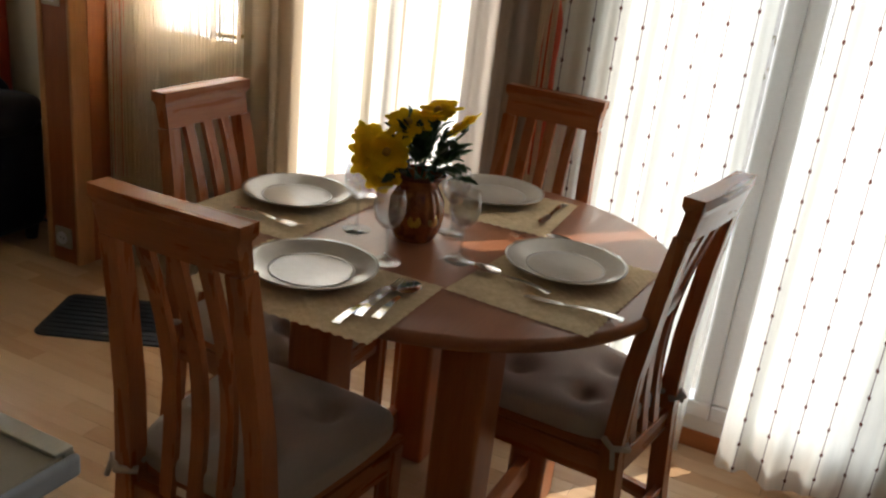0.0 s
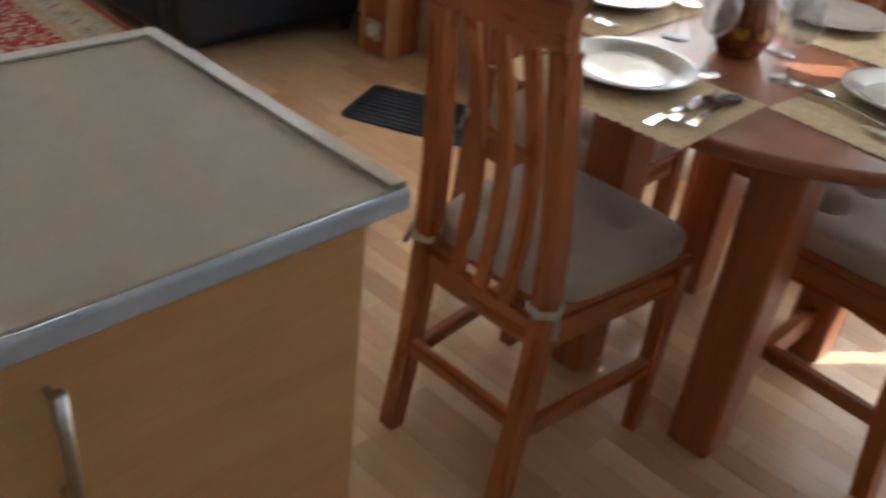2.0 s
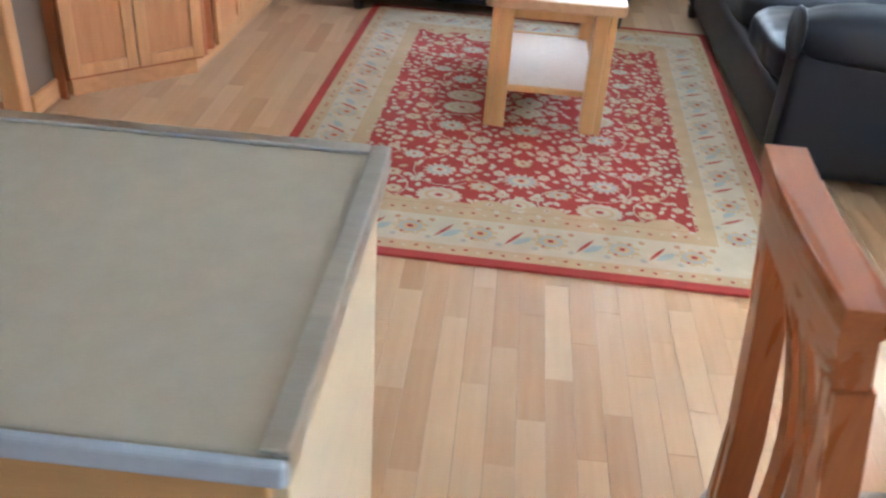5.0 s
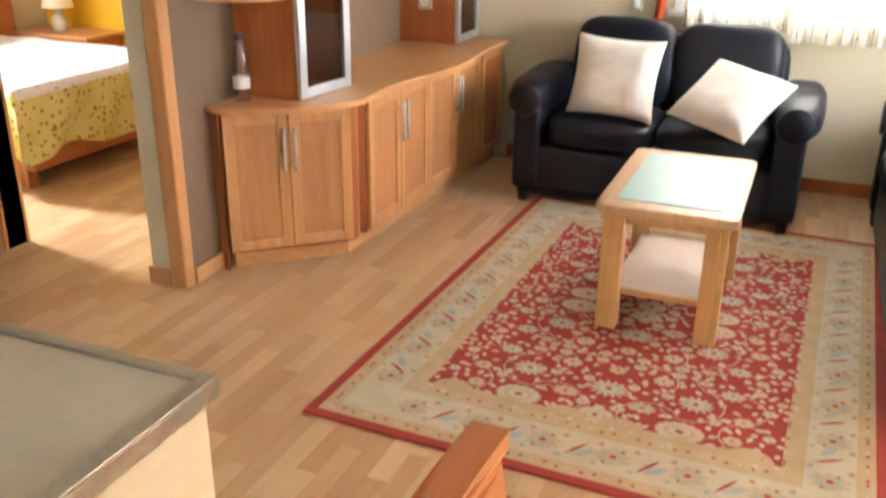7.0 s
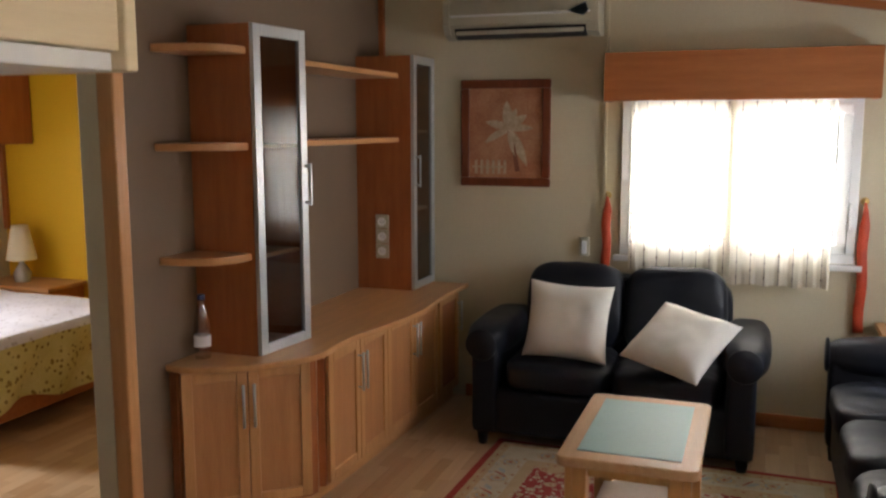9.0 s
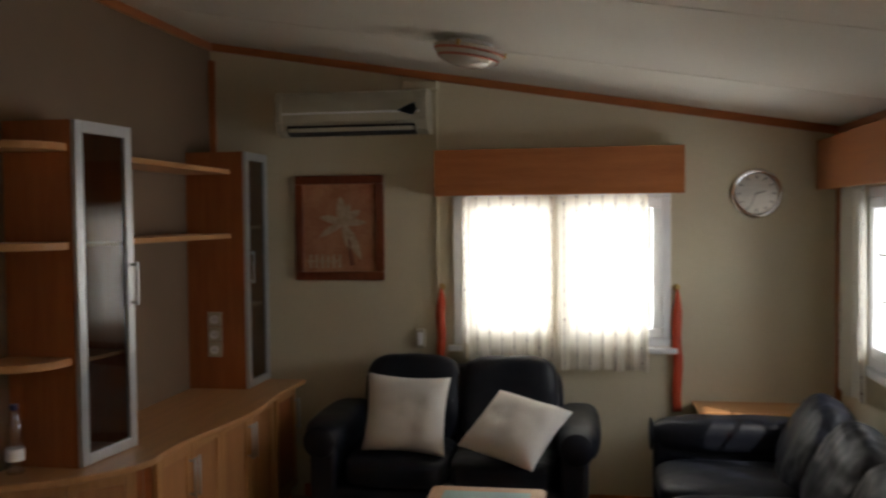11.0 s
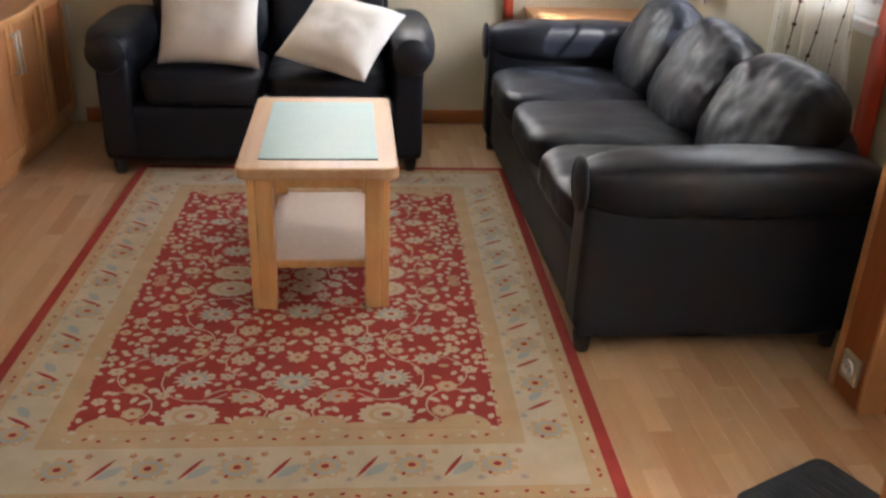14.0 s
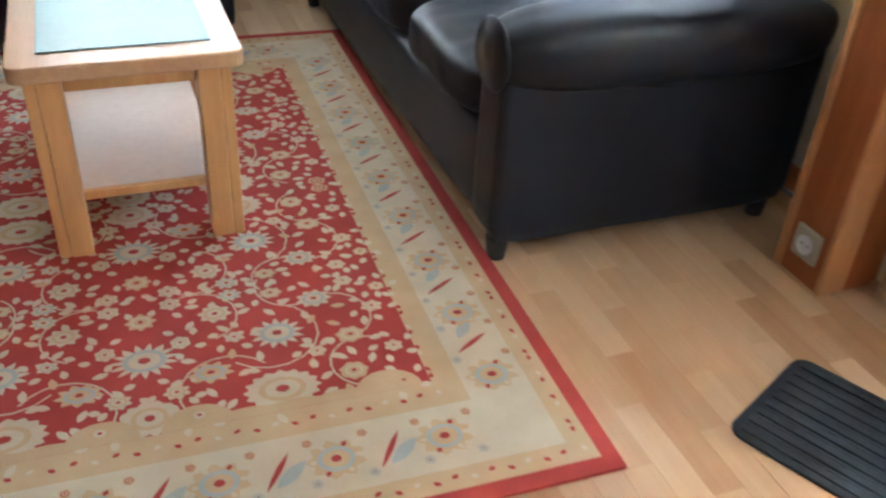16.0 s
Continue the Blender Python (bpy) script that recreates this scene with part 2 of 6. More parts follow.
M_RED = mottled("red_satin", (0.50, 0.055, 0.02), (0.62, 0.085, 0.03), 9, 0.5, 0, 0.2, 120)
M_PORCELAIN = mottled("cream_porcelain", (0.48, 0.44, 0.385), (0.54, 0.50, 0.44), 4, 0.08)
M_PORC_WHITE = mottled("grey_glazed_porcelain", (0.48, 0.46, 0.43), (0.54, 0.52, 0.49), 4, 0.1)
M_WEAVE = mottled("woven_straw", (0.56, 0.41, 0.23), (0.72, 0.56, 0.35), 60, 0.85, 0, 0.5, 260)
M_RUBBER = mottled("ribbed_black_mat", (0.016, 0.02, 0.026), (0.035, 0.042, 0.052), 14, 0.6, 0, 0.4, 200)
M_RUG_RED = mottled("rug_red_wool", (0.31, 0.028, 0.022), (0.40, 0.048, 0.036), 12, 0.95, 0, 0.5, 400)
M_RUG_CREAM = mottled("rug_cream_wool", (0.50, 0.42, 0.29), (0.60, 0.52, 0.38), 12, 0.95, 0, 0.5, 400)
M_RUG_GOLD = mottled("rug_gold_wool", (0.47, 0.33, 0.18), (0.56, 0.41, 0.24), 12, 0.95, 0, 0.5, 400)
M_RUG_BLUE = mottled("rug_grey_blue_wool", (0.33, 0.36, 0.35), (0.41, 0.44, 0.42), 12, 0.95, 0, 0.5, 400)
M_GREEN = mottled("leaf_green", (0.02, 0.05, 0.012), (0.05, 0.10, 0.025), 30, 0.5)
M_HEART = mottled("flower_heart", (0.45, 0.24, 0.02), (0.55, 0.32, 0.03), 90, 0.9)
M_VASE = mottled("amber_glazed_vase", (0.15, 0.032, 0.012), (0.40, 0.13, 0.028), 22, 0.2)
M_VASE_DARK = mottled("dark_glaze", (0.10, 0.025, 0.012), (0.16, 0.04, 0.02), 22, 0.2)
M_GLASS = glass_mat("clear_pane")
M_SMOKED = glass_mat("cabinet_pane", 0.0, (0.7, 0.7, 0.7), 0.03)
M_FROST = mottled("frosted_pale_green_glass", (0.30, 0.46, 0.45), (0.34, 0.50, 0.49), 3, 0.45)
M_SHELF_WHITE = mottled("pale_cane_shelf", (0.62, 0.50, 0.40), (0.68, 0.56, 0.46), 40, 0.5, 0, 0.3, 200)
M_DUVET = flowered("flowered_duvet", (0.58, 0.50, 0.14), (0.74, 0.66, 0.30), (0.24, 0.14, 0.02), 27, 0.25)
M_DUVET_TOP = flowered("pale_flowered_duvet", (0.70, 0.68, 0.74), (0.84, 0.82, 0.87), (0.52, 0.48, 0.50), 24, 0.2)
M_SHADE = mottled("cream_lamp_shade", (0.75, 0.65, 0.48), (0.8, 0.7, 0.53), 5, 0.8)
M_CANVAS = mottled("rust_painted_canvas", (0.36, 0.13, 0.06), (0.56, 0.30, 0.17), 7, 0.7)
M_LILY = mottled("painted_lily_petal", (0.40, 0.28, 0.17), (0.62, 0.50, 0.36), 30, 0.7)
M_STEM = mottled("painted_shadow_brown", (0.20, 0.07, 0.04), (0.28, 0.11, 0.06), 30, 0.7)
M_DOOR = mottled("cream_door_panel", (0.68, 0.59, 0.46), (0.74, 0.65, 0.52), 3, 0.4)
M_GROUND = mottled("pale_terrace_paving", (0.40, 0.37, 0.32), (0.50, 0.46, 0.40), 0.8, 0.9, 0, 0.3, 30)
M_HEDGE = mottled("dry_hedge", (0.16, 0.13, 0.06), (0.30, 0.24, 0.12), 7, 0.8, 0, 0.6, 30)
M_PETAL = sheer("yellow_petal", "y", (0.92, 0.64, 0.02), 0.0)
M_SHEER_N = sheer("dotted_sheer_x", "x", (0.86, 0.80, 0.68), 0.02, True)
M_SHEER_E = sheer("dotted_sheer_y", "y", (0.84, 0.81, 0.72), 0.02, True)
# Tan edges, and the shade of doubled folds painted on as bands.
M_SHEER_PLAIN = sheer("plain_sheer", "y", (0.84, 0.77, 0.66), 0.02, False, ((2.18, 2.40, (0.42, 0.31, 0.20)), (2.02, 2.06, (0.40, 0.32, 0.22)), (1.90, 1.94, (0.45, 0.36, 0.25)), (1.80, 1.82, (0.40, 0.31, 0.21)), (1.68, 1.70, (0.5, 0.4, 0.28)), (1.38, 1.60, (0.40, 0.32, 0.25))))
M_STRING = sheer("tan_bead_string", "y", (0.95, 0.82, 0.65), 0.3, thru=0.78)
M_DOORGLASS = sheer("textured_door_glass", "y", (0.92, 0.92, 0.90), 0.0)
M_FLOOR = random_wood("laminate_strip", (0.46, 0.26, 0.125), (0.66, 0.46, 0.275), False)
M_FLOOR_I = random_wood("laminate_strip_field", (0.46, 0.26, 0.125), (0.66, 0.46, 0.275), True)


# ---------------------------------------------------------------- building helpers
def from_bm(name, bm, mat, smooth=False):
    me = bpy.data.meshes.new(name)
    bmesh.ops.recalc_face_normals(bm, faces=bm.faces)
    bm.to_mesh(me)
    bm.free()
    me.materials.append(mat)
    if smooth:
        for p in me.polygons:
            p.use_smooth = True
    return new(name, me)


def part(name, bm, material, parent, label="", smooth=False):
    ob = from_bm(name, bm, material, smooth)
    ob.parent = parent
    if label:
        tagged(ob, label)
    return ob


def structure(name, bm, material, label, category, smooth=False):
    return tagged(from_bm(name, bm, material, smooth), label, category, kind="structure")


def thing(name, at, label, category, group="", rz=0.0, kind=""):
    e = new(name)
    e.empty_display_size = 0.05
    e.matrix_world = pose(at[0], at[1], at[2], 0, 0, rz)
    return tagged(e, label, category, group, kind)


def box(x0, y0, z0, x1, y1, z1, bev=0.0, seg=2):
    bm = bmesh.new()
    bmesh.ops.create_cube(bm, size=1)
    for v in bm.verts:
        v.co = Vector(((x0 + x1) / 2 + v.co.x * (x1 - x0), (y0 + y1) / 2 + v.co.y * (y1 - y0), (z0 + z1) / 2 + v.co.z * (z1 - z0)))
    if bev:
        bmesh.ops.bevel(bm, geom=bm.edges[:], offset=bev, segments=seg, affect="EDGES", profile=0.5)
    return bm


def join(*bms):
    out = bmesh.new()
    for b in bms:
        me = bpy.data.meshes.new("tmp")
        b.to_mesh(me)
        b.free()
        out.from_mesh(me)
        bpy.data.meshes.remove(me)
    return out


def moved(bm, m):
    bmesh.ops.transform(bm, matrix=m, verts=bm.verts)
    return bm


def lathe(profile, n=32):
    """Turned shape from (radius, height) pairs."""
    bm = bmesh.new()
    rings = []
    for r, z in profile:
        if r < 1e-5:
            rings.append([bm.verts.new((0, 0, z))])
        else:
            rings.append([bm.verts.new((r * math.cos(2 * math.pi * i / n), r * math.sin(2 * math.pi * i / n), z)) for i in range(n)])
    for a, b in zip(rings, rings[1:]):
        for i in range(n):
            j = (i + 1) % n
            if len(a) == 1 and len(b) == 1:
                continue
            if len(a) == 1:
                bm.faces.new((a[0], b[i], b[j]))
            elif len(b) == 1:
                bm.faces.new((a[i], a[j], b[0]))
            else:
                bm.faces.new((a[i], a[j], b[j], b[i]))
    return bm


def prism(outline, z0, z1, bev=0.0):
    """Upright slab over an outline in x and y."""
    bm = bmesh.new()
    vs = [bm.verts.new((x, y, z0)) for x, y in outline]
    f = bm.faces.new(vs)
    r = bmesh.ops.extrude_face_region(bm, geom=[f])
    bmesh.ops.translate(bm, vec=(0, 0, z1 - z0), verts=[g for g in r["geom"] if isinstance(g, bmesh.types.BMVert)])
    if bev:
        es = [e for e in bm.edges if abs(e.verts[0].co.z - e.verts[1].co.z) < 1e-6]
        bmesh.ops.bevel(bm, geom=es, offset=bev, segments=2, affect="EDGES", profile=0.5)
    return bm


def sweep(points, w, d, up=(0, 0, 1)):
    """Bar of w by d along a line of points (w across, d along up)."""
    bm = bmesh.new()
    pts = [Vector(p) for p in points]
    rings = []
    for i, p in enumerate(pts):
        t = (pts[min(i + 1, len(pts) - 1)] - pts[max(i - 1, 0)]).normalized()
        s = t.cross(Vector(up)).normalized()
        u = s.cross(t).normalized()
        ww = w[i] if isinstance(w, (list, tuple)) else w
        dd = d[i] if isinstance(d, (list, tuple)) else d
        rings.append([bm.verts.new(p + s * (a * ww / 2) + u * (b * dd / 2)) for a, b in ((-1, -1), (1, -1), (1, 1), (-1, 1))])
    for a, b in zip(rings, rings[1:]):
        for i in range(4):
            j = (i + 1) % 4
            bm.faces.new((a[i], a[j], b[j], b[i]))
    bm.faces.new(rings[0][::-1])
    bm.faces.new(rings[-1])
    return bm


def tube(points, r, n=8):
    bm = bmesh.new()
    pts = [Vector(p) for p in points]
    rings = []
    for i, p in enumerate(pts):
        t = (pts[min(i + 1, len(pts) - 1)] - pts[max(i - 1, 0)]).normalized()
        s = t.orthogonal().normalized() if i == 0 else (s - t * s.dot(t)).normalized()
        u = t.cross(s)
        rr = r[i] if isinstance(r, (list, tuple)) else r
        rings.append([bm.verts.new(p + (s * math.cos(2 * math.pi * k / n) + u * math.sin(2 * math.pi * k / n)) * rr) for k in range(n)])
    for a, b in zip(rings, rings[1:]):
        for k in range(n):
            j = (k + 1) % n
            bm.faces.new((a[k], a[j], b[j], b[k]))
    bm.faces.new(rings[0][::-1])
    bm.faces.new(rings[-1])
    return bm


def soft(w, d, h, k=5.0, n=14, wrinkle=0.0, seed=0.0, freq=7.0):
    """Stuffed block of w by d by h about its centre: k sets how square it is."""
    bm = bmesh.new()
    bmesh.ops.create_cube(bm, size=2)
    bmesh.ops.subdivide_edges(bm, edges=bm.edges[:], cuts=n, use_grid_fill=True)
    for v in bm.verts:
        p = v.co
        q = (abs(p.x) ** k + abs(p.y) ** k + abs(p.z) ** k) ** (1 / k)
        c = Vector((p.x / q * w / 2, p.y / q * d / 2, p.z / q * h / 2))
        if wrinkle:
            nn = noise.noise(c * freq + Vector((seed, seed * 1.7, 0))) + 0.5 * noise.noise(c * freq * 2.7 + Vector((seed, 0, seed)))
            c += Vector((p.x / w, p.y / d, p.z / h)).normalized() * nn * wrinkle
        v.co = c
    return bm


def throw_pillow(w, h, t, n=22, seed=1.0):
    """Square cushion with a thin seam and pointed corners, in the xz plane."""
    bm = bmesh.new()
    sides = []
    for s in (-1, 1):
        g = []
        for i in range(n + 1):
            row = []
            for j in range(n + 1):
                u, v = 2 * i / n - 1, 2 * j / n - 1
                pin_u = 1 - 0.08 * (1 - v * v)
                pin_v = 1 - 0.08 * (1 - u * u)
                th = max(0.0, (1 - u ** 4) * (1 - v ** 4)) ** 0.55 * t / 2 + 0.004
                th += noise.noise(Vector((u * 2.3 + seed, v * 2.3, s * 3 + seed))) * 0.010 * (1 - u ** 4) * (1 - v ** 4)
                th += (noise.noise(Vector((u * 6 + seed, v * 6, s * 5))) * 0.004 + 0.002 * math.sin(9 * u * v + 6 * u)) * (1 - u ** 2) * (1 - v ** 2)
                row.append(bm.verts.new((u * w / 2 * pin_u, s * th, v * h / 2 * pin_v)))
            g.append(row)
        sides.append(g)
        for i in range(n):
            for j in range(n):
                bm.faces.new((g[i][j], g[i + 1][j], g[i + 1][j + 1], g[i][j + 1]))
    a, b = sides
    edge = [(i, 0) for i in range(n)] + [(n, j) for j in range(n)] + [(i, n) for i in range(n, 0, -1)] + [(0, j) for j in range(n, 0, -1)]
    for (i, j), (k, l) in zip(edge, edge[1:] + edge[:1]):
        bm.faces.new((a[i][j], a[k][l], b[k][l], b[i][j]))
    return bm


def curtain_sheet(u0, u1, z0, z1, plane, axis, folds, amp, seed=0.0, narrow=0.0, nu=120, nz=40, hem=0.0, lean=0.0, flare=1.0, drift=0.0):
    """Folded cloth hanging from z1 to z0 along one axis."""
    bm = bmesh.new()
    g = []
    for j in range(nz + 1):
        f = j / nz
        z = z1 + (z0 - z1) * f
        row = []
        for i in range(nu + 1):
            s = i / nu
            mid = (u0 + u1) / 2
            uu = u0 + (u1 - u0) * s
            uu = mid + (uu - mid) * (1 - narrow * math.sin(math.pi * f) ** 2) * (1 + (flare - 1) * f * f) + lean * f + drift * f * f
            ph = 2 * math.pi * folds * s + 1.3 * math.sin(3 * s + seed) + 0.5 * math.sin(2.2 * f + 5 * s + seed)
            a = amp * (0.45 + 0.55 * f) * (0.75 + 0.4 * math.sin(7 * s + seed))
            off = a * math.sin(ph) + 0.35 * a * math.sin(2.3 * ph + seed)
            zz = z + hem * f * math.sin(ph * 0.5 + seed)
            row.append(bm.verts.new((uu, plane + off, zz) if axis == "x" else (plane + off, uu, zz)))
        g.append(row)
    for j in range(nz):
        for i in range(nu):
            bm.faces.new((g[j][i], g[j][i + 1], g[j + 1][i + 1], g[j + 1][i]))
    return bm


def wall_with_holes(axis, plane0, plane1, u0, u1, z0, top, holes):
    """Wall slab along an axis from u0 to u1; top(u) gives its height; holes are (u0, u1, z0, z1)."""
    cuts = sorted({u0, u1, *(h[0] for h in holes), *(h[1] for h in holes)})
    bm = bmesh.new()

    def block(a, b, za, zb0, zb1):
        lo = (za, za)
        vs = []
        for p in (plane0, plane1):
            for u, zz in ((a, lo[0]), (b, lo[1]), (b, zb1), (a, zb0)):
                vs.append(bm.verts.new((u, p, zz) if axis == "x" else (p, u, zz)))
        for q in ((0, 1, 2, 3), (7, 6, 5, 4), (0, 4, 5, 1), (1, 5, 6, 2), (2, 6, 7, 3), (3, 7, 4, 0)):
            bm.faces.new([vs[i] for i in q])

    for a, b in zip(cuts, cuts[1:]):
        m = (a + b) / 2
        hs = sorted([h for h in holes if h[0] < m < h[1]], key=lambda h: h[2])
        z = z0
        for h in hs:
            if h[2] > z + 1e-4:
                block(a, b, z, h[2], h[2])
            z = h[3]
        block(a, b, z, top(a), top(b))
    return bm


# ---------------------------------------------------------------- structure
XW, XE, YN, YS, XFAR = -0.10, 3.38, 5.78, -1.1, -3.10
XL = 3.47                            # east wall of the living end
T = 0.1


def roof(x):
    return 2.69 - 0.166 * x if x > XW else 2.7066 - 0.15 * (XW - x)


WIN_N = (1.36, 2.58, 0.92, 1.80)
WIN_E = (3.84, 5.24, 0.92, 1.78)
DOOR_E = (2.40, 2.96, 0.0, 2.02)
TERR = (1.46, 2.30, 0.06, 2.02)
SOUTHWIN = (0.16, 1.24, 0.06, 2.00)

structure("wall_north", wall_with_holes("x", YN, YN + T, XW, XL, 0, lambda u: roof(u) + 0.05, [WIN_N]), M_WALL, "cream panelled wall with a white window", "wall")
structure("wall_north_bedroom", wall_with_holes("x", YN, YN + T, XFAR, XW - 0.12, 0, lambda u: roof(u) + 0.05, []), M_YELLOW, "bright yellow painted bedroom wall", "wall")
structure("wall_east", wall_with_holes("y", XL, XL + T, 3.14, YN + T, 0, lambda u: roof(XL) + 0.05, [WIN_E]), M_WALL, "cream outer wall with a casement window", "wall")
structure("wall_east_dining", wall_with_holes("y", XE, XE + T, YS, 3.139, 0, lambda u: roof(XE) + 0.05, [DOOR_E, TERR, SOUTHWIN]), M_WALL, "cream outer wall with windows and entrance door", "wall")
structure("wall_west", wall_with_holes("y", XW - 0.12, XW, 3.4385, YN + T, 0, lambda u: roof(XW) + 0.05, []), M_TAUPE, "taupe papered partition behind the cabinets", "wall")
structure("wall_bedroom", wall_with_holes("x", 3.40, 3.50, XFAR, -0.262, 0, lambda u: roof(u) + 0.05, [(-1.06, -0.263, 0, 2.0)]), M_WALL, "cream bedroom partition with an open doorway", "wall")
# The opening is assumed, cut out of view for the bedroom's added lamp.
structure("wall_far_west", wall_with_holes("y", XFAR - T, XFAR, YS, YN + T, 0, lambda u: roof(XFAR) + 0.05, [(3.6, 4.15, 0.9, 1.9)]), M_WALL, "cream outer wall of the bedroom", "wall")
structure("wall_south", wall_with_holes("x", YS - T, YS, XFAR, XE, 0, lambda u: roof(u) + 0.05, []), M_WALL, "cream kitchen end wall", "wall")


def ceiling_mesh():
    bms = []
    seams = [YS - T, 1.15, 2.35, 3.55, 4.75, YN + T]
    for a, b in zip(seams, seams[1:]):
        for x0, x1 in ((XW, XL + T), (XFAR - T, XW)):
            bm = bmesh.new()
            vs = []
            for dz in (0, 0.06):
                g = 0.003 if x1 > XW else 0.0
                for x, y in ((x0, a + g), (x1, a + g), (x1, b - g), (x0, b - g)):
                    vs.append(bm.verts.new((x, y, roof(x + 1e-6 if x == XW and x1 > XW else x) + dz)))
            for q in ((0, 1, 2, 3), (7, 6, 5, 4), (0, 4, 5, 1), (1, 5, 6, 2), (2, 6, 7, 3), (3, 7, 4, 0)):
                bm.faces.new([vs[i] for i in q])
            bms.append(bm)
        c = bmesh.new()
        vs = [c.verts.new((x, y, roof(x) + z)) for z in (-0.002, 0.05) for x, y in ((XW, b - 0.006), (XL, b - 0.006), (XL, b + 0.006), (XW, b + 0.006))]
        for q in ((0, 1, 2, 3), (7, 6, 5, 4), (0, 4, 5, 1), (1, 5, 6, 2), (2, 6, 7, 3), (3, 7, 4, 0)):
            c.faces.new([vs[i] for i in q])
        bms.append(c)
    return join(*bms)


structure("ceiling", ceiling_mesh(), M_CEIL, "sloping pale panelled ceiling with thin seams", "ceiling")
# Unseen slab added above the ceiling to keep sun out of its seams.
structure("roof_sun_block", join(box(XFAR - 0.3, YS - 0.3, 2.80, XE + 0.3, YN + 0.3, 2.86)), M_PVC, "unseen flat slab over the ceiling, keeping the sun out", "roof")
structure("ground", box(-60, -60, -0.62, 60, 60, -0.6), M_GROUND, "pale paved ground outside", "ground")
structure("subfloor", box(XFAR - T, YS - T, -0.1, XE + T, YN + T, -0.006), M_DARK, "dark underlay beneath the laminate", "floor")

# wooden trims of the room
structure("trim_ceiling_north", sweep([(XW, YN - 0.014, roof(XW + 0.001) - 0.022), (XL, YN - 0.014, roof(XL) - 0.022)], 0.028, 0.045), M_CHERRY_X, "cherry moulding along the sloping ceiling", "trim")
structure("trim_ceiling_west", box(XW, 3.5, roof(XW + 0.001) - 0.05, XW + 0.028, YN, roof(XW + 0.001) - 0.005, 0.005), M_CHERRY_Y, "cherry moulding over the taupe wall", "trim")
structure("trim_ceiling_east", join(box(XE - 0.03, YS, roof(XE) - 0.04, XE, 3.07, roof(XE) + 0.002, 0.005), box(XL - 0.03, 3.19, roof(XL) - 0.04, XL, YN - 0.03, roof(XL) + 0.002, 0.005)), M_CHERRY_Y, "cherry moulding over the window wall", "trim")
structure("trim_corner_northwest", box(XW, YN - 0.03, 0.0, XW + 0.035, YN, 2.6, 0.004), M_CHERRY_Z, "dark cherry corner strip", "trim")
structure("trim_corner_northeast", box(XL - 0.03, YN - 0.03, 0.08, XL, YN, 2.05, 0.004), M_CHERRY_Z, "dark cherry corner strip", "trim")
structure("baseboard_north", box(0.45, YN - 0.015, 0, XL - 0.02, YN, 0.075, 0.004), M_CHERRY_X, "reddish wooden baseboard", "baseboard")
structure("baseboard_east_living", box(XL - 0.015, 3.30, 0, XL, YN - 0.02, 0.075, 0.004), M_CHERRY_Y, "reddish wooden baseboard", "baseboard")
structure("baseboard_east_dining", join(box(XE - 0.015, 2.965, 0, XE, 3.06, 0.075, 0.004), box(XE - 0.015, 2.31, 0, XE, 2.39, 0.075, 0.004), box(XE - 0.015, YS, 0, XE, 1.45, 0.075, 0.004)), M_CHERRY_Y, "reddish wooden baseboard", "baseboard")
structure("baseboard_west", box(XW, 3.44, 0, XW + 0.015, 3.63, 0.075, 0.004), M_BEECH_Y, "beech baseboard", "baseboard")
structure("trim_door_casing", box(-0.166, 3.375, 0, XW + 0.008, 3.438, 2.6, 0.008), M_BEECH_Z, "rounded beech corner post by the doorway", "trim")
structure("trim_doorway_lining", join(box(-0.26, 3.385, 0, -0.167, 3.438, 2.6, 0.004), box(-0.212, 3.380, 0.076, -0.1675, 3.3848, 2.55, 0.001)), M_WALL, "cream door lining with a recessed groove", "trim")
structure("baseboard_lining", box(-0.272, 3.372, 0, -0.1675, 3.384, 0.075, 0.003), M_BEECH_X, "beech baseboard", "baseboard")
structure("trim_doorway_left", box(-1.16, 3.385, 0, -1.06, 3.52, 2.04, 0.006), M_BEECH_Z, "beech door jamb", "trim")


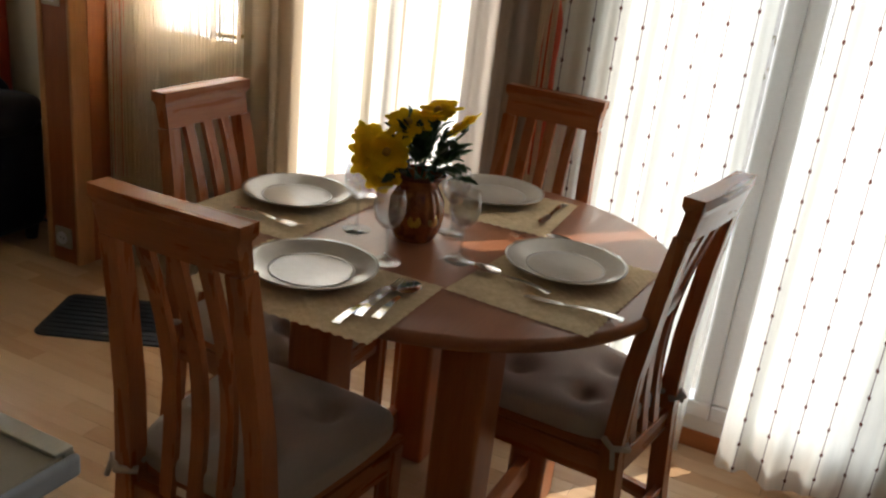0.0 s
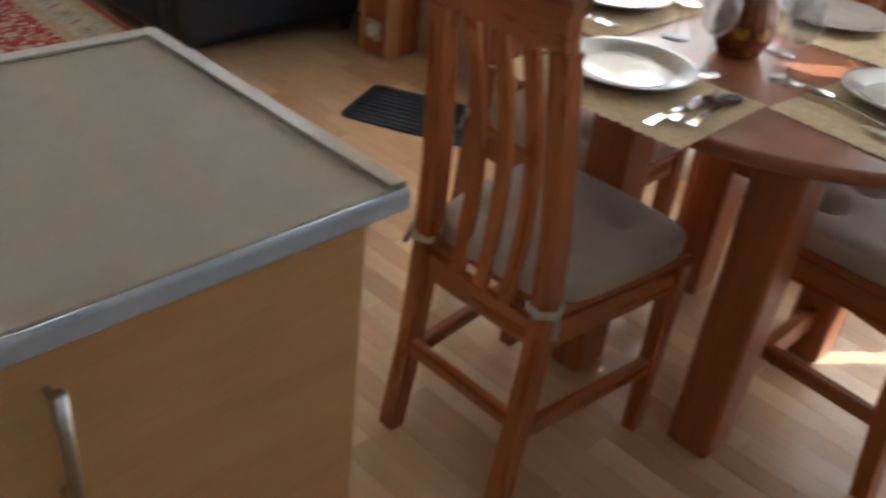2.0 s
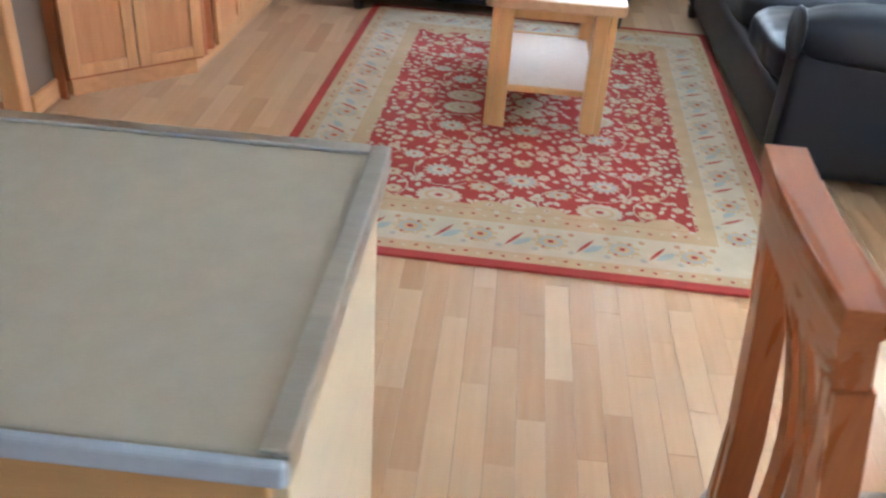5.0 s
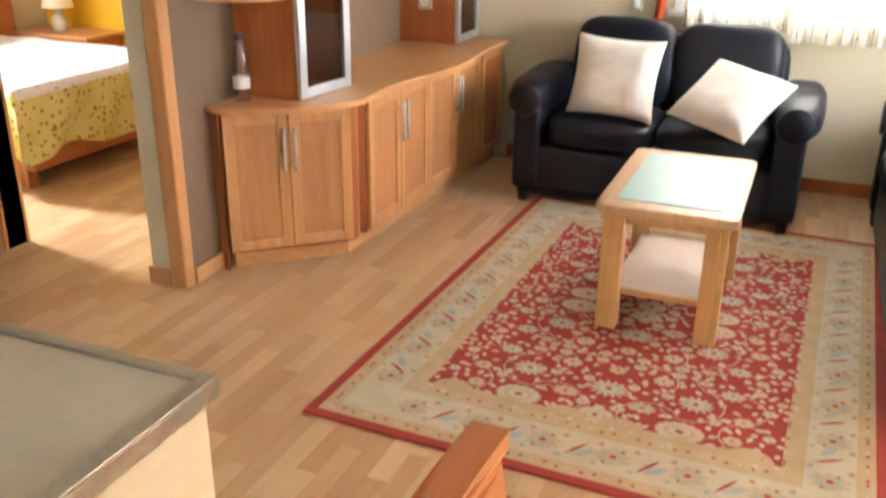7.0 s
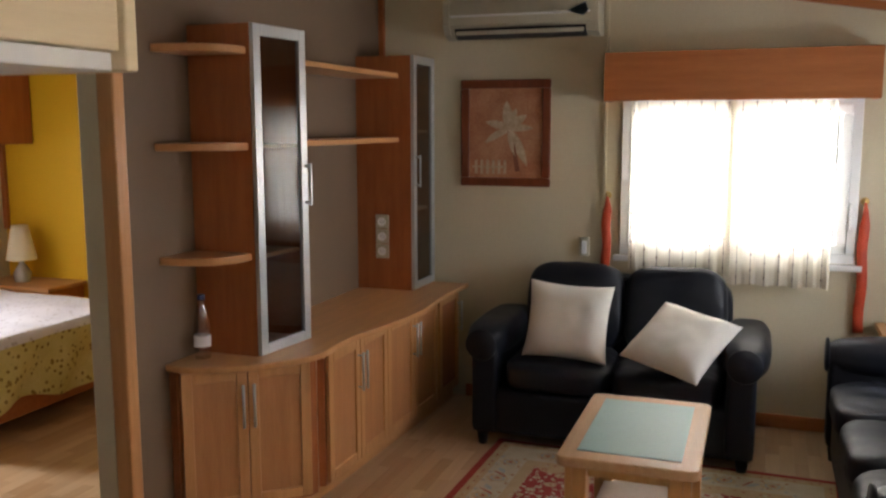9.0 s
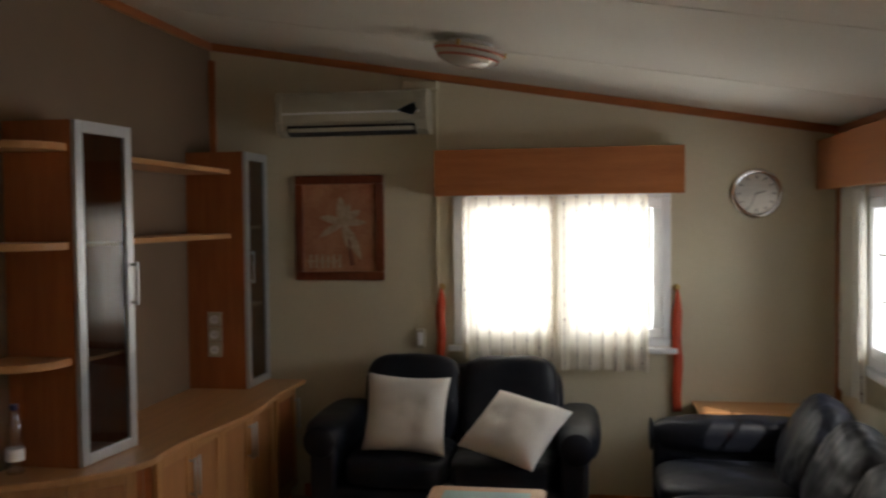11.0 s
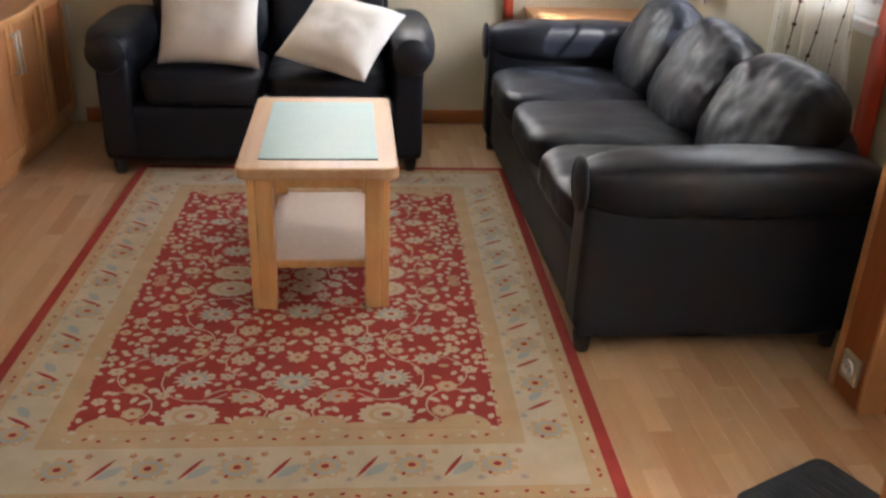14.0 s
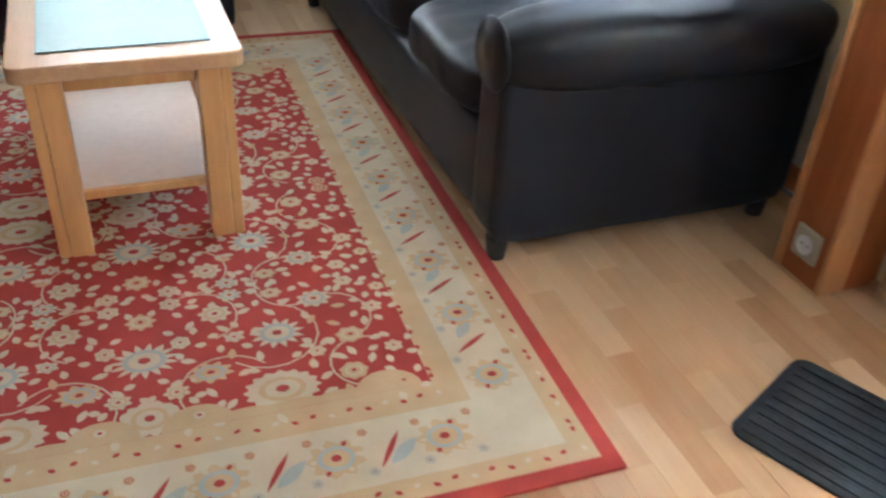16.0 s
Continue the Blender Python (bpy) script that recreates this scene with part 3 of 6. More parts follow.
# ---------------------------------------------------------------- windows and doors
def window_unit(name, axis, hole, plane, label, sashes=2, bars=False):
    """White window set into the wall: frame, sashes, panes, sill."""
    u0, u1, z0, z1 = hole
    w = tagged(new(name), label, "window", kind="structure")
    w.empty_display_size = 0.05

    def bx(a, b, c, d, p0, p1, bev=0.004):
        return box(a, p0, c, b, p1, d, bev) if axis == "x" else box(p0, a, c, p1, b, d, bev)

    p0, p1 = plane
    f = 0.05
    part("window_frame", join(bx(u0 + 0.002, u1 - 0.002, z0 + 0.002, z0 + f, p0, p1), bx(u0 + 0.002, u1 - 0.002, z1 - f, z1 - 0.002, p0, p1), bx(u0 + 0.002, u0 + f, z0 + f, z1 - f, p0, p1), bx(u1 - f, u1 - 0.002, z0 + f, z1 - f, p0, p1)), M_PVC, w)
    step = (u1 - u0 - 2 * f) / sashes
    q0, q1 = p0 - 0.012, p1 - 0.03
    for i in range(sashes):
        a, b = u0 + f + i * step, u0 + f + (i + 1) * step
        s = 0.055
        sash = part("sash", join(bx(a, b, z0 + f, z0 + f + s, q0, q1, 0.008), bx(a, b, z1 - f - s, z1 - f, q0, q1, 0.008), bx(a, a + s, z0 + f + s, z1 - f - s, q0, q1, 0.008), bx(b - s, b, z0 + f + s, z1 - f - s, q0, q1, 0.008)), M_PVC, w)
        pane = part("pane", bx(a + s, b - s, z0 + f + s, z1 - f - s, (q0 + q1) / 2 - 0.003, (q0 + q1) / 2 + 0.003, 0), M_GLASS, sash)
        pane.visible_shadow = False
        if bars:
            m = (a + b) / 2
            n = (q0 + q1) / 2
            for k in (1, 2):
                zz = z0 + f + s + (z1 - z0 - 2 * f - 2 * s) * k / 3
                part("glazing_bar", bx(a + s, b - s, zz - 0.006, zz + 0.006, n - 0.008, n + 0.008, 0), M_PVC, sash)
            part("glazing_bar", bx(m - 0.006, m + 0.006, z0 + f + s, z1 - f - s, n - 0.009, n + 0.009, 0), M_PVC, sash)
    return w


win_n = window_unit("window_1", "x", WIN_N, (YN - 0.02, YN + 0.07), "white plastic sliding window with curtains drawn")
part("window_sill", box(WIN_N[0] - 0.03, YN - 0.05, WIN_N[2] - 0.035, WIN_N[1] + 0.03, YN - 0.001, WIN_N[2] - 0.002, 0.006), M_PVC, win_n)
part("handle", join(box(2.535, YN - 0.05, 1.10, 2.56, YN - 0.034, 1.24, 0.004), box(2.53, YN - 0.045, 0.98, 2.56, YN - 0.034, 1.04, 0.004)), M_PVC, win_n)
win_e = window_unit("window_2", "y", WIN_E, (XL - 0.02, XL + 0.07), "white casement window with slim glazing bars", 2, True)
part("window_sill", box(XL - 0.05, WIN_E[0] - 0.03, WIN_E[2] - 0.04, XL - 0.001, WIN_E[1] + 0.03, WIN_E[2] - 0.002, 0.006), M_PVC, win_e)
part("window_handle", tube([(XL - 0.03, 4.60, 1.04), (XL - 0.085, 4.60, 1.06), (XL - 0.10, 4.60, 1.14), (XL - 0.085, 4.60, 1.22), (XL - 0.05, 4.60, 1.24)], 0.008), M_PVC, win_e, "white curved handle", True)
window_unit("window_3", "y", TERR, (XE - 0.02, XE + 0.07), "white glazed terrace door behind sheer curtains", 2)
window_unit("window_4", "y", SOUTHWIN, (XE - 0.02, XE + 0.07), "white window behind dotted curtains", 2)

door = tagged(new("door_1"), "closed cream entrance door with a glazed upper half", "door", kind="structure")
part("door_frame", join(box(XE - 0.01, 2.402, 0, XE + 0.08, 2.432, 2.018, 0.004), box(XE - 0.01, 2.928, 0, XE + 0.08, 2.958, 2.018, 0.004), box(XE - 0.01, 2.432, 1.985, XE + 0.08, 2.928, 2.018, 0.004)), M_DOOR, door)
part("lower_panel", box(XE + 0.01, 2.434, 0.01, XE + 0.05, 2.926, 0.88, 0.003), M_DOOR, door)
part("panel_moulding", join(box(XE - 0.002, 2.50, 0.14, XE + 0.012, 2.86, 0.165, 0.004), box(XE - 0.002, 2.50, 0.745, XE + 0.012, 2.86, 0.77, 0.004), box(XE - 0.002, 2.50, 0.165, XE + 0.012, 2.525, 0.745, 0.004), box(XE - 0.002, 2.835, 0.165, XE + 0.012, 2.86, 0.745, 0.004)), M_DOOR, door)
part("glazing_frame", join(box(XE + 0.0, 2.434, 0.882, XE + 0.05, 2.926, 0.93, 0.004), box(XE + 0.0, 2.434, 1.93, XE + 0.05, 2.926, 1.983, 0.004), box(XE + 0.0, 2.434, 0.93, XE + 0.05, 2.49, 1.93, 0.004), box(XE + 0.0, 2.87, 0.93, XE + 0.05, 2.926, 1.93, 0.004)), M_DOOR, door)
pane = part("pane", box(XE + 0.02, 2.49, 0.93, XE + 0.026, 2.87, 1.93), M_DOORGLASS, door)
part("door_handle", tube([(XE + 0.01, 2.47, 0.96), (XE - 0.04, 2.47, 0.96), (XE - 0.045, 2.57, 0.96)], 0.008), M_BRASS, door, "", True)

# column between living area and entrance
col = tagged(new("column"), "cherry veneered wall column with beech edges", "column", kind="structure")
part("column_face", box(3.183, 3.088, 0, XE - 0.001, 3.215, roof(3.15) - 0.012, 0.003), M_CHERRY_Z, col)
part("front_edge", box(3.178, 3.070, 0, 3.258, 3.0875, roof(3.15) - 0.02, 0.006), M_BEECH_Z, col)
part("side_panel", box(3.2585, 3.073, 0, 3.345, 3.0875, roof(3.25) - 0.012, 0.003), M_CHERRY_Z, col)
part("back_edge", box(3.178, 3.2155, 0, 3.22, 3.24, roof(3.15) - 0.012, 0.006), M_BEECH_Z, col)


def socket_plate(at, rz, label, category="socket", kind2="socket"):
    """Square plate that faces local -y."""
    e = thing("wall_" + kind2, at, label, category, "", rz)
    part("plate", box(-0.041, -0.012, -0.041, 0.041, 0, 0.041, 0.004), M_PLASTIC, e)
    if kind2 == "socket":
        part("socket_well", moved(lathe([(0, 0.001), (0.019, 0.001), (0.021, 0.006), (0.025, 0.006), (0.025, 0.0), (0, 0.0)], 20), pose(0, -0.0125, 0, 90, 0, 0)), M_PVC, e)
        for dx in (-0.0095, 0.0095):
            part("pin_hole", moved(lathe([(0, 0), (0.0028, 0), (0.0028, 0.001), (0, 0.001)], 10), pose(dx, -0.0137, 0, 90, 0, 0)), M_DARK, e)
    else:
        part("rocker", moved(box(-0.026, -0.006, -0.028, 0.026, 0.0, 0.028, 0.003), pose(0, -0.012, 0, 5, 0, 0)), M_PVC, e)
    return e


socket_plate((3.1825, 3.148, 0.105), -90, "white socket low on the cherry column")
socket_plate((3.1825, 3.158, 1.115), -90, "white light switch on the cherry column", "switch", "switch")
socket_plate((3.1825, 3.158, 1.02), -90, "white light switch on the cherry column", "switch", "switch")

box_cab = thing("wall_cupboard", (3.12, 3.0, 1.51), "small cherry wall cupboard above the column", "cupboard")
part("body", box(0.004, 0.018, 0, 0.255, 0.295, 0.64, 0.003), M_CHERRY_Z, box_cab)
# Lighter wood on this south face stands for light from the door.
part("front_panel", box(0.0, 0.0, 0.0, 0.255, 0.017, 0.64, 0.003), M_BEECH_Z, box_cab, "front panel in lighter wood, for the door's light on it")
part("knob", moved(lathe([(0, -0.008), (0.006, -0.008), (0.007, -0.002), (0.004, 0), (0, 0)], 12), pose(0.03, 0.02, 0.0)), M_BRASS, box_cab, "", True)


# ---------------------------------------------------------------- curtains, pelmets and ties
def pelmet(name, axis, u0, u1, z0, z1, wall, depth, sgn, label, mat):
    e = tagged(new(name), label, "pelmet")
    p1, p0 = wall, wall + sgn * depth
    lo, hi = min(p0, p1), max(p0, p1)
    fr = (p0, p0 - sgn * 0.018)
    f0, f1 = min(fr), max(fr)

    def bx(a, b, q0, q1, c, d):
        return box(a, q0, c, b, q1, d, 0.002) if axis == "x" else box(q0, a, c, q1, b, d, 0.002)

    part("front_board", bx(u0, u1, f0, f1, z0, z1), mat, e)
    i0, i1 = (f1 + 0.0005, hi - 0.001) if sgn < 0 else (lo + 0.001, f0 - 0.0005)
    part("end_board", bx(u0, u0 + 0.018, i0, i1, z0, z1), mat, e)
    part("end_board", bx(u1 - 0.018, u1, i0, i1, z0, z1), mat, e)
    part("top_board", bx(u0 + 0.019, u1 - 0.019, i0, i1, z1 - 0.018, z1), mat, e)
    part("rail", bx(u0 + 0.03, u1 - 0.03, (i0 + i1) / 2 - 0.008, (i0 + i1) / 2 + 0.008, z0 + 0.02, z0 + 0.035), M_PVC, e)
    return e


pelmet("pelmet", "x", 1.285, 2.635, 1.77, 2.025, YN, 0.20, -1, "cherry board pelmet over the living room window", M_CHERRY_X)
pelmet("pelmet", "y", 3.60, 5.72, 1.78, 2.04, XL, 0.14, -1, "cherry board pelmet over the side window", M_CHERRY_Y)


def curtain(u0, u1, z0, z1, plane, axis, folds, amp, mat, label, seed, narrow=0.0, hem=0.004, heading=True, lean=0.0, flare=1.0, drift=0.0):
    ob = tagged(from_bm("curtain", curtain_sheet(u0, u1, z0, z1, plane, axis, folds, amp, seed, narrow, hem=hem, lean=lean, flare=flare, drift=drift), mat, True), label, "curtain", "window curtains")
    if heading:
        n = max(4, int((u1 - u0) / 0.07))
        for i in range(n):
            u = u0 + (u1 - u0) * (i + 0.5) / n
            at = (u, plane, z1 + 0.008) if axis == "x" else (plane, u, z1 + 0.008)
            part("curtain_hook", moved(box(-0.003, -0.003, -0.014, 0.003, 0.003, 0.012), Matrix.Translation(at)), M_PVC, ob)
    return ob


curtain(1.42, 1.96, 0.845, 1.765, YN - 0.085, "x", 7, 0.014, M_SHEER_N, "short white dotted sheer curtain at the window", 1.0)
curtain(1.93, 2.45, 0.80, 1.765, YN - 0.10, "x", 7, 0.016, M_SHEER_N, "short white dotted sheer curtain hanging slightly lower", 2.3)
curtain(5.10, 5.50, 0.76, 1.775, XL - 0.075, "y", 5, 0.02, M_SHEER_E, "short dotted curtain beside the side window", 3.1, -0.1)
curtain(3.95, 4.45, 0.68, 1.775, XL - 0.085, "y", 4, 0.026, M_SHEER_E, "short dotted curtain flaring across the side window", 4.2, 0.06, 0.004, True, 0.0, 1.25, -0.07)
curtain(1.39, 2.40, 0.02, 2.06, XE - 0.07, "y", 9, 0.028, M_SHEER_PLAIN, "long plain sheer curtain, tan edges and darker folds coloured in", 0.4)
curtain(0.76, 1.31, 0.02, 2.06, XE - 0.08, "y", 6, 0.022, M_SHEER_E, "long white dotted curtain reaching the floor", 5.0)
curtain(-0.35, 0.62, 0.015, 2.06, XE - 0.10, "y", 9, 0.026, M_SHEER_E, "long white dotted curtain trailing on the floor", 6.0, 0.0, 0.012, True, 0.03)
rail = tagged(from_bm("curtain_rail", join(box(XE - 0.10, -0.4, 2.085, XE - 0.06, 2.42, 2.105, 0.003)), M_PVC), "white curtain rail under the ceiling", "curtain rail")


def tie_back(at, length, label, rz=0.0, width=0.05):
    """Red satin band hanging from a brass hook; wall behind at local +y."""
    e = thing("curtain_tie", at, label, "curtain tie", "red curtain ties", rz)
    part("hook", join(moved(lathe([(0, 0), (0.022, 0), (0.018, 0.006), (0, 0.007)], 16), pose(0, 0, 0, 90, 0, 0)), tube([(0, 0, 0), (0, -0.03, 0.0), (0, -0.04, 0.012), (0, -0.034, 0.024)], 0.004)), M_BRASS, e, "brass hook", True)
    n = 16
    bm = sweep([(0.004 * math.sin(i * 0.8), -0.032 + 0.004 * math.sin(i * 0.5), -0.005 - length * i / n) for i in range(n + 1)], [0.012 + (width - 0.012) * min(1, i / 3) for i in range(n + 1)], 0.014, (0, 1, 0))
    part("band", bm, M_RED, e, "red satin band", True)
    return e


tie_back((1.29, YN, 1.25), 0.44, "red satin tie hanging from a brass hook")
tie_back((2.61, YN, 1.25), 0.68, "long red satin tie hanging from a brass hook")
tie_back((XL, 3.775, 1.17), 0.66, "red satin tie hanging behind the sofa", -90, 0.10)
tie_back((XE, 3.02, 1.15), 0.80, "red satin tie beside the entrance door", -90)
tie_back((XE, 1.352, 1.25), 0.52, "red satin tie on the strip between windows", -90, 0.05)


def string_curtain(y0, y1, x, z0, z1, n, label, jitter=0.004):
    e = tagged(new("string_curtain"), label, "door curtain")
    part("head_bar", box(x - 0.012, y0 - 0.01, z1, x + 0.012, y1 + 0.01, z1 + 0.03, 0.004), M_BEECH_Y, e)
    rs = random.Random(5)
    groups = []
    for i in range(n):
        y = y0 + (y1 - y0) * (i + 0.5) / n
        dx, dy, b = rs.uniform(-jitter, jitter), rs.uniform(-0.004, 0.004), rs.uniform(0.0, 0.03)
        groups.append(tube([(x, y, z1), (x + dx * 0.5, y + dy, (z0 + z1) / 2), (x + dx, y + dy, z0 + b)], 0.0021, 5))
    for g in groups:
        part("string", g, M_STRING, e, "", True)
    return e


string_curtain(2.40, 3.0, 3.285, 0.02, 2.05, 140, "tan string curtain hanging before the entrance door")
string_curtain(1.325, 1.375, 3.30, 0.02, 2.05, 14, "bunched tan string curtain beside the window", 0.004)

# ---------------------------------------------------------------- kitchen peninsula
base = thing("base_cabinet", (0, 0, 0), "maple kitchen base cabinets under the worktop", "cabinet")
part("carcass", box(0.0, 1.145, 0.1, 1.395, 1.58, 0.878, 0.002), M_MAPLE_PALE, base)
part("plinth", box(0.0, 1.18, 0.0, 1.37, 1.56, 0.099), M_MAPLE, base)
for a, b in ((0.0, 0.495), (0.499, 0.992), (1.0, 1.398)):
    d = part("door", box(a, 1.125, 0.11, b, 1.144, 0.873, 0.003), M_MAPLE, base)
    hx = a + 0.055
    part("handle", join(tube([(hx, 1.098, 0.68), (hx, 1.098, 0.83)], 0.007, 12), tube([(hx, 1.125, 0.695), (hx, 1.098, 0.695)], 0.004), tube([(hx, 1.125, 0.815), (hx, 1.098, 0.815)], 0.004)), M_STEEL, d, "brushed steel bar handle", True)
part("end_panel", box(1.3965, 1.14, 0.0, 1.412, 1.585, 0.878, 0.002), M_MAPLE_PALE, base, "pale maple end panel")

top = thing("worktop", (0, 0, 0.87), "beige laminate worktop with metal edge strips", "worktop")
part("slab", box(0.0, 1.098, 0.0085, 1.412, 1.592, 0.036, 0.003), M_LAMINATE, top)
part("front_edge", box(0.0, 1.087, 0.012, 1.424, 1.0975, 0.0365, 0.005, 3), M_EDGE, top, "rounded grey-white front edge, tinted for its sky reflection")
part("edge_strip", join(box(1.402, 1.098, 0.0365, 1.424, 1.60, 0.0415, 0.0015), box(1.4125, 1.098, 0.0085, 1.424, 1.60, 0.0365)), M_STEEL, top, "brushed metal edge strip")
part("edge_strip", join(box(0.0, 1.578, 0.0365, 1.401, 1.60, 0.0415, 0.0015), box(0.0, 1.5925, 0.0085, 1.412, 1.60, 0.0365)), M_STEEL, top, "brushed metal edge strip")

upper = thing("hanging_cupboard", (0, 0, 1.70), "pale maple hanging cupboard over the worktop", "cupboard")
part("body", box(0.0, 1.16, 0.022, 1.395, 1.578, 0.62, 0.002), M_MAPLE_PALE, upper)
part("bottom_board", box(0.0, 1.15, 0.0, 1.40, 1.5795, 0.021, 0.002), M_PVC, upper)
part("door", box(0.0, 1.58, 0.0, 1.42, 1.60, 0.62, 0.003), M_MAPLE_PALE, upper)
part("end_panel", box(1.3955, 1.16, 0.022, 1.412, 1.578, 0.62, 0.002), M_MAPLE_PALE, upper)
structure("post_hanger", box(0.02, 1.2, 2.32, 1.38, 1.56, 2.6), M_CEIL, "ceiling panel strip holding the cupboard", "ceiling")


# ---------------------------------------------------------------- dining furniture
def dining_chair(label):
    """Faces +y; origin on the floor under the seat's middle."""
    e = thing("dining_chair", (0, 0, 0), label, "chair", "chairs round the table")
    for s in (-1, 1):
        x = s * 0.145
        pts = [(s * 0.15, -0.228, 0.0), (s * 0.147, -0.198, 0.22), (x, -0.18, 0.44), (s * 0.138, -0.187, 0.62), (s * 0.128, -0.208, 0.80), (s * 0.123, -0.226, 0.9175)]
        part("rear_leg", sweep(pts, 0.036, [0.038, 0.04, 0.042, 0.038, 0.034, 0.032], (0, 1, 0)), M_CHAIR, e)
        part("front_leg", sweep([(s * 0.182, 0.180, 0.0), (s * 0.182, 0.180, 0.43)], [0.032, 0.038], [0.032, 0.038], (0, 1, 0)), M_CHAIR, e)
        part("side_rail", sweep([(s * 0.147, -0.165, 0.4025), (s * 0.181, 0.165, 0.4025)], 0.022, 0.055), M_CHAIR_Y, e)
        part("side_stretcher", sweep([(s * 0.147, -0.19, 0.182), (s * 0.181, 0.167, 0.182)], 0.018, 0.035), M_CHAIR_Y, e)
        part("pad_tie", join(tube([(s * 0.125, -0.17, 0.47), (s * 0.165, -0.165, 0.475), (s * 0.178, -0.19, 0.47), (s * 0.15, -0.212, 0.465), (s * 0.12, -0.19, 0.462)], 0.008, 6), tube([(s * 0.178, -0.19, 0.47), (s * 0.186, -0.20, 0.43)], 0.005, 6)), M_SEATPAD, e, "knotted cloth tie", True)
    part("front_rail", box(-0.163, 0.169, 0.375, 0.163, 0.191, 0.43, 0.003), M_CHAIR_X, e)
    part("back_rail", box(-0.131, -0.193, 0.375, 0.131, -0.171, 0.43, 0.003), M_CHAIR_X, e)
    part("rear_stretcher", box(-0.131, -0.215, 0.195, 0.131, -0.197, 0.23, 0.003), M_CHAIR_X, e)
    part("seat", prism([(-0.15, -0.158), (0.15, -0.158), (0.197, 0.204), (-0.197, 0.204)], 0.431, 0.449, 0.004), M_CHAIR_Y, e)
    for x in (-0.061, 0.0, 0.061):
        pts = []
        for i in range(11):
            f = i / 10
            pts.append((x, -0.183 - 0.045 * f + 0.035 * math.sin(math.pi * f) * (1 if f < 1 else 0), 0.425 + 0.4925 * f))
        part("slat", sweep(pts, 0.028, 0.013, (0, 1, 0)), M_CHAIR, e)
    prof = [(-0.016, 0.0), (0.013, 0.0), (0.015, 0.05), (0.021, 0.062), (0.021, 0.082), (-0.021, 0.082), (-0.021, 0.062), (-0.017, 0.05)]
    bm = bmesh.new()
    rows = []
    for i in range(9):
        f = i / 8 * 2 - 1
        rows.append([bm.verts.new((f * (0.136 + 0.008 * (z > 0.055)), -0.226 - 0.010 * (z > 0.03) + y - 0.006 * (1 - f * f), 0.918 + z)) for y, z in prof])
    for a, b in zip(rows, rows[1:]):
        for k in range(len(prof)):
            j = (k + 1) % len(prof)
            bm.faces.new((a[k], a[j], b[j], b[k]))
    bm.faces.new(rows[0][::-1])
    bm.faces.new(rows[-1])
    part("top_rail", bm, M_CHAIR_X, e)
    pad = soft(0.37, 0.392, 0.064, 5.0, 20, 0.003, 2.0)
    for v in pad.verts:
        v.co.x *= 1 + 0.6 * v.co.y
    for v in pad.verts:
        if v.co.z > 0:
            for ax in (-0.075, 0.075):
                for ay in (-0.085, 0.085):
                    r2 = (v.co.x - ax) ** 2 + (v.co.y - ay) ** 2
                    v.co.z -= 0.034 * math.exp(-r2 / 0.0009)
    seat_pad = part("seat_pad", moved(pad, pose(0, 0.02, 0.478)), M_SEATPAD, e, "tufted grey-beige pad", True)
    for ax in (-0.075, 0.075):
        for ay in (-0.085, 0.085):
            part("tuft_button", moved(lathe([(0, 0.003), (0.006, 0.002), (0.008, 0), (0, 0)], 10), pose(ax, ay + 0.02, 0.477)), M_SEATPAD, seat_pad)
    return e


CH = "cherry wood slat-back dining chair with a tufted beige pad"
chair = dining_chair(CH)
chair.matrix_world = pose(2.074, 1.36, 0, 0, 0, -90)
c2 = copy_thing(chair, pose(2.505, 1.645, 0, 0, 0, 180))
c3 = copy_thing(chair, pose(3.005, 1.275, 0, 0, 0, 90))
c4 = copy_thing(chair, pose(2.658, 0.945, 0, 0, 0, -9))
tagged(c4, "cherry dining chair with tufted pad, turned slightly askew")

TC = (2.625, 1.26)
table = thing("dining_table", (TC[0], TC[1], 0), "round cherry wood dining table laid for four", "table")
part("tabletop", lathe([(0, 0.722), (0.497, 0.722), (0.509, 0.727), (0.512, 0.734), (0.512, 0.744), (0.508, 0.7505), (0.500, 0.752), (0, 0.752)], 96), M_TABLE, table, "", True)
part("apron", lathe([(0.395, 0.68), (0.41, 0.68), (0.41, 0.7215), (0.395, 0.7215), (0.395, 0.68)], 64), M_CHERRY_X, table)
for sx, sy in ((-1, -1), (1, -1), (-1, 1), (1, 1)):
    part("leg", box(sx * 0.255 - 0.085, sy * 0.175 - 0.075, 0.0, sx * 0.255 + 0.025, sy * 0.175 + 0.025, 0.7215, 0.012, 3), M_CHERRY_Z, table)
part("stretcher", box(-0.2, -0.21, 0.09, 0.2, -0.18, 0.15, 0.004), M_CHERRY_X, table)
part("stretcher", box(-0.2, 0.18, 0.09, 0.2, 0.21, 0.15, 0.004), M_CHERRY_X, table)
TZ = 0.7525


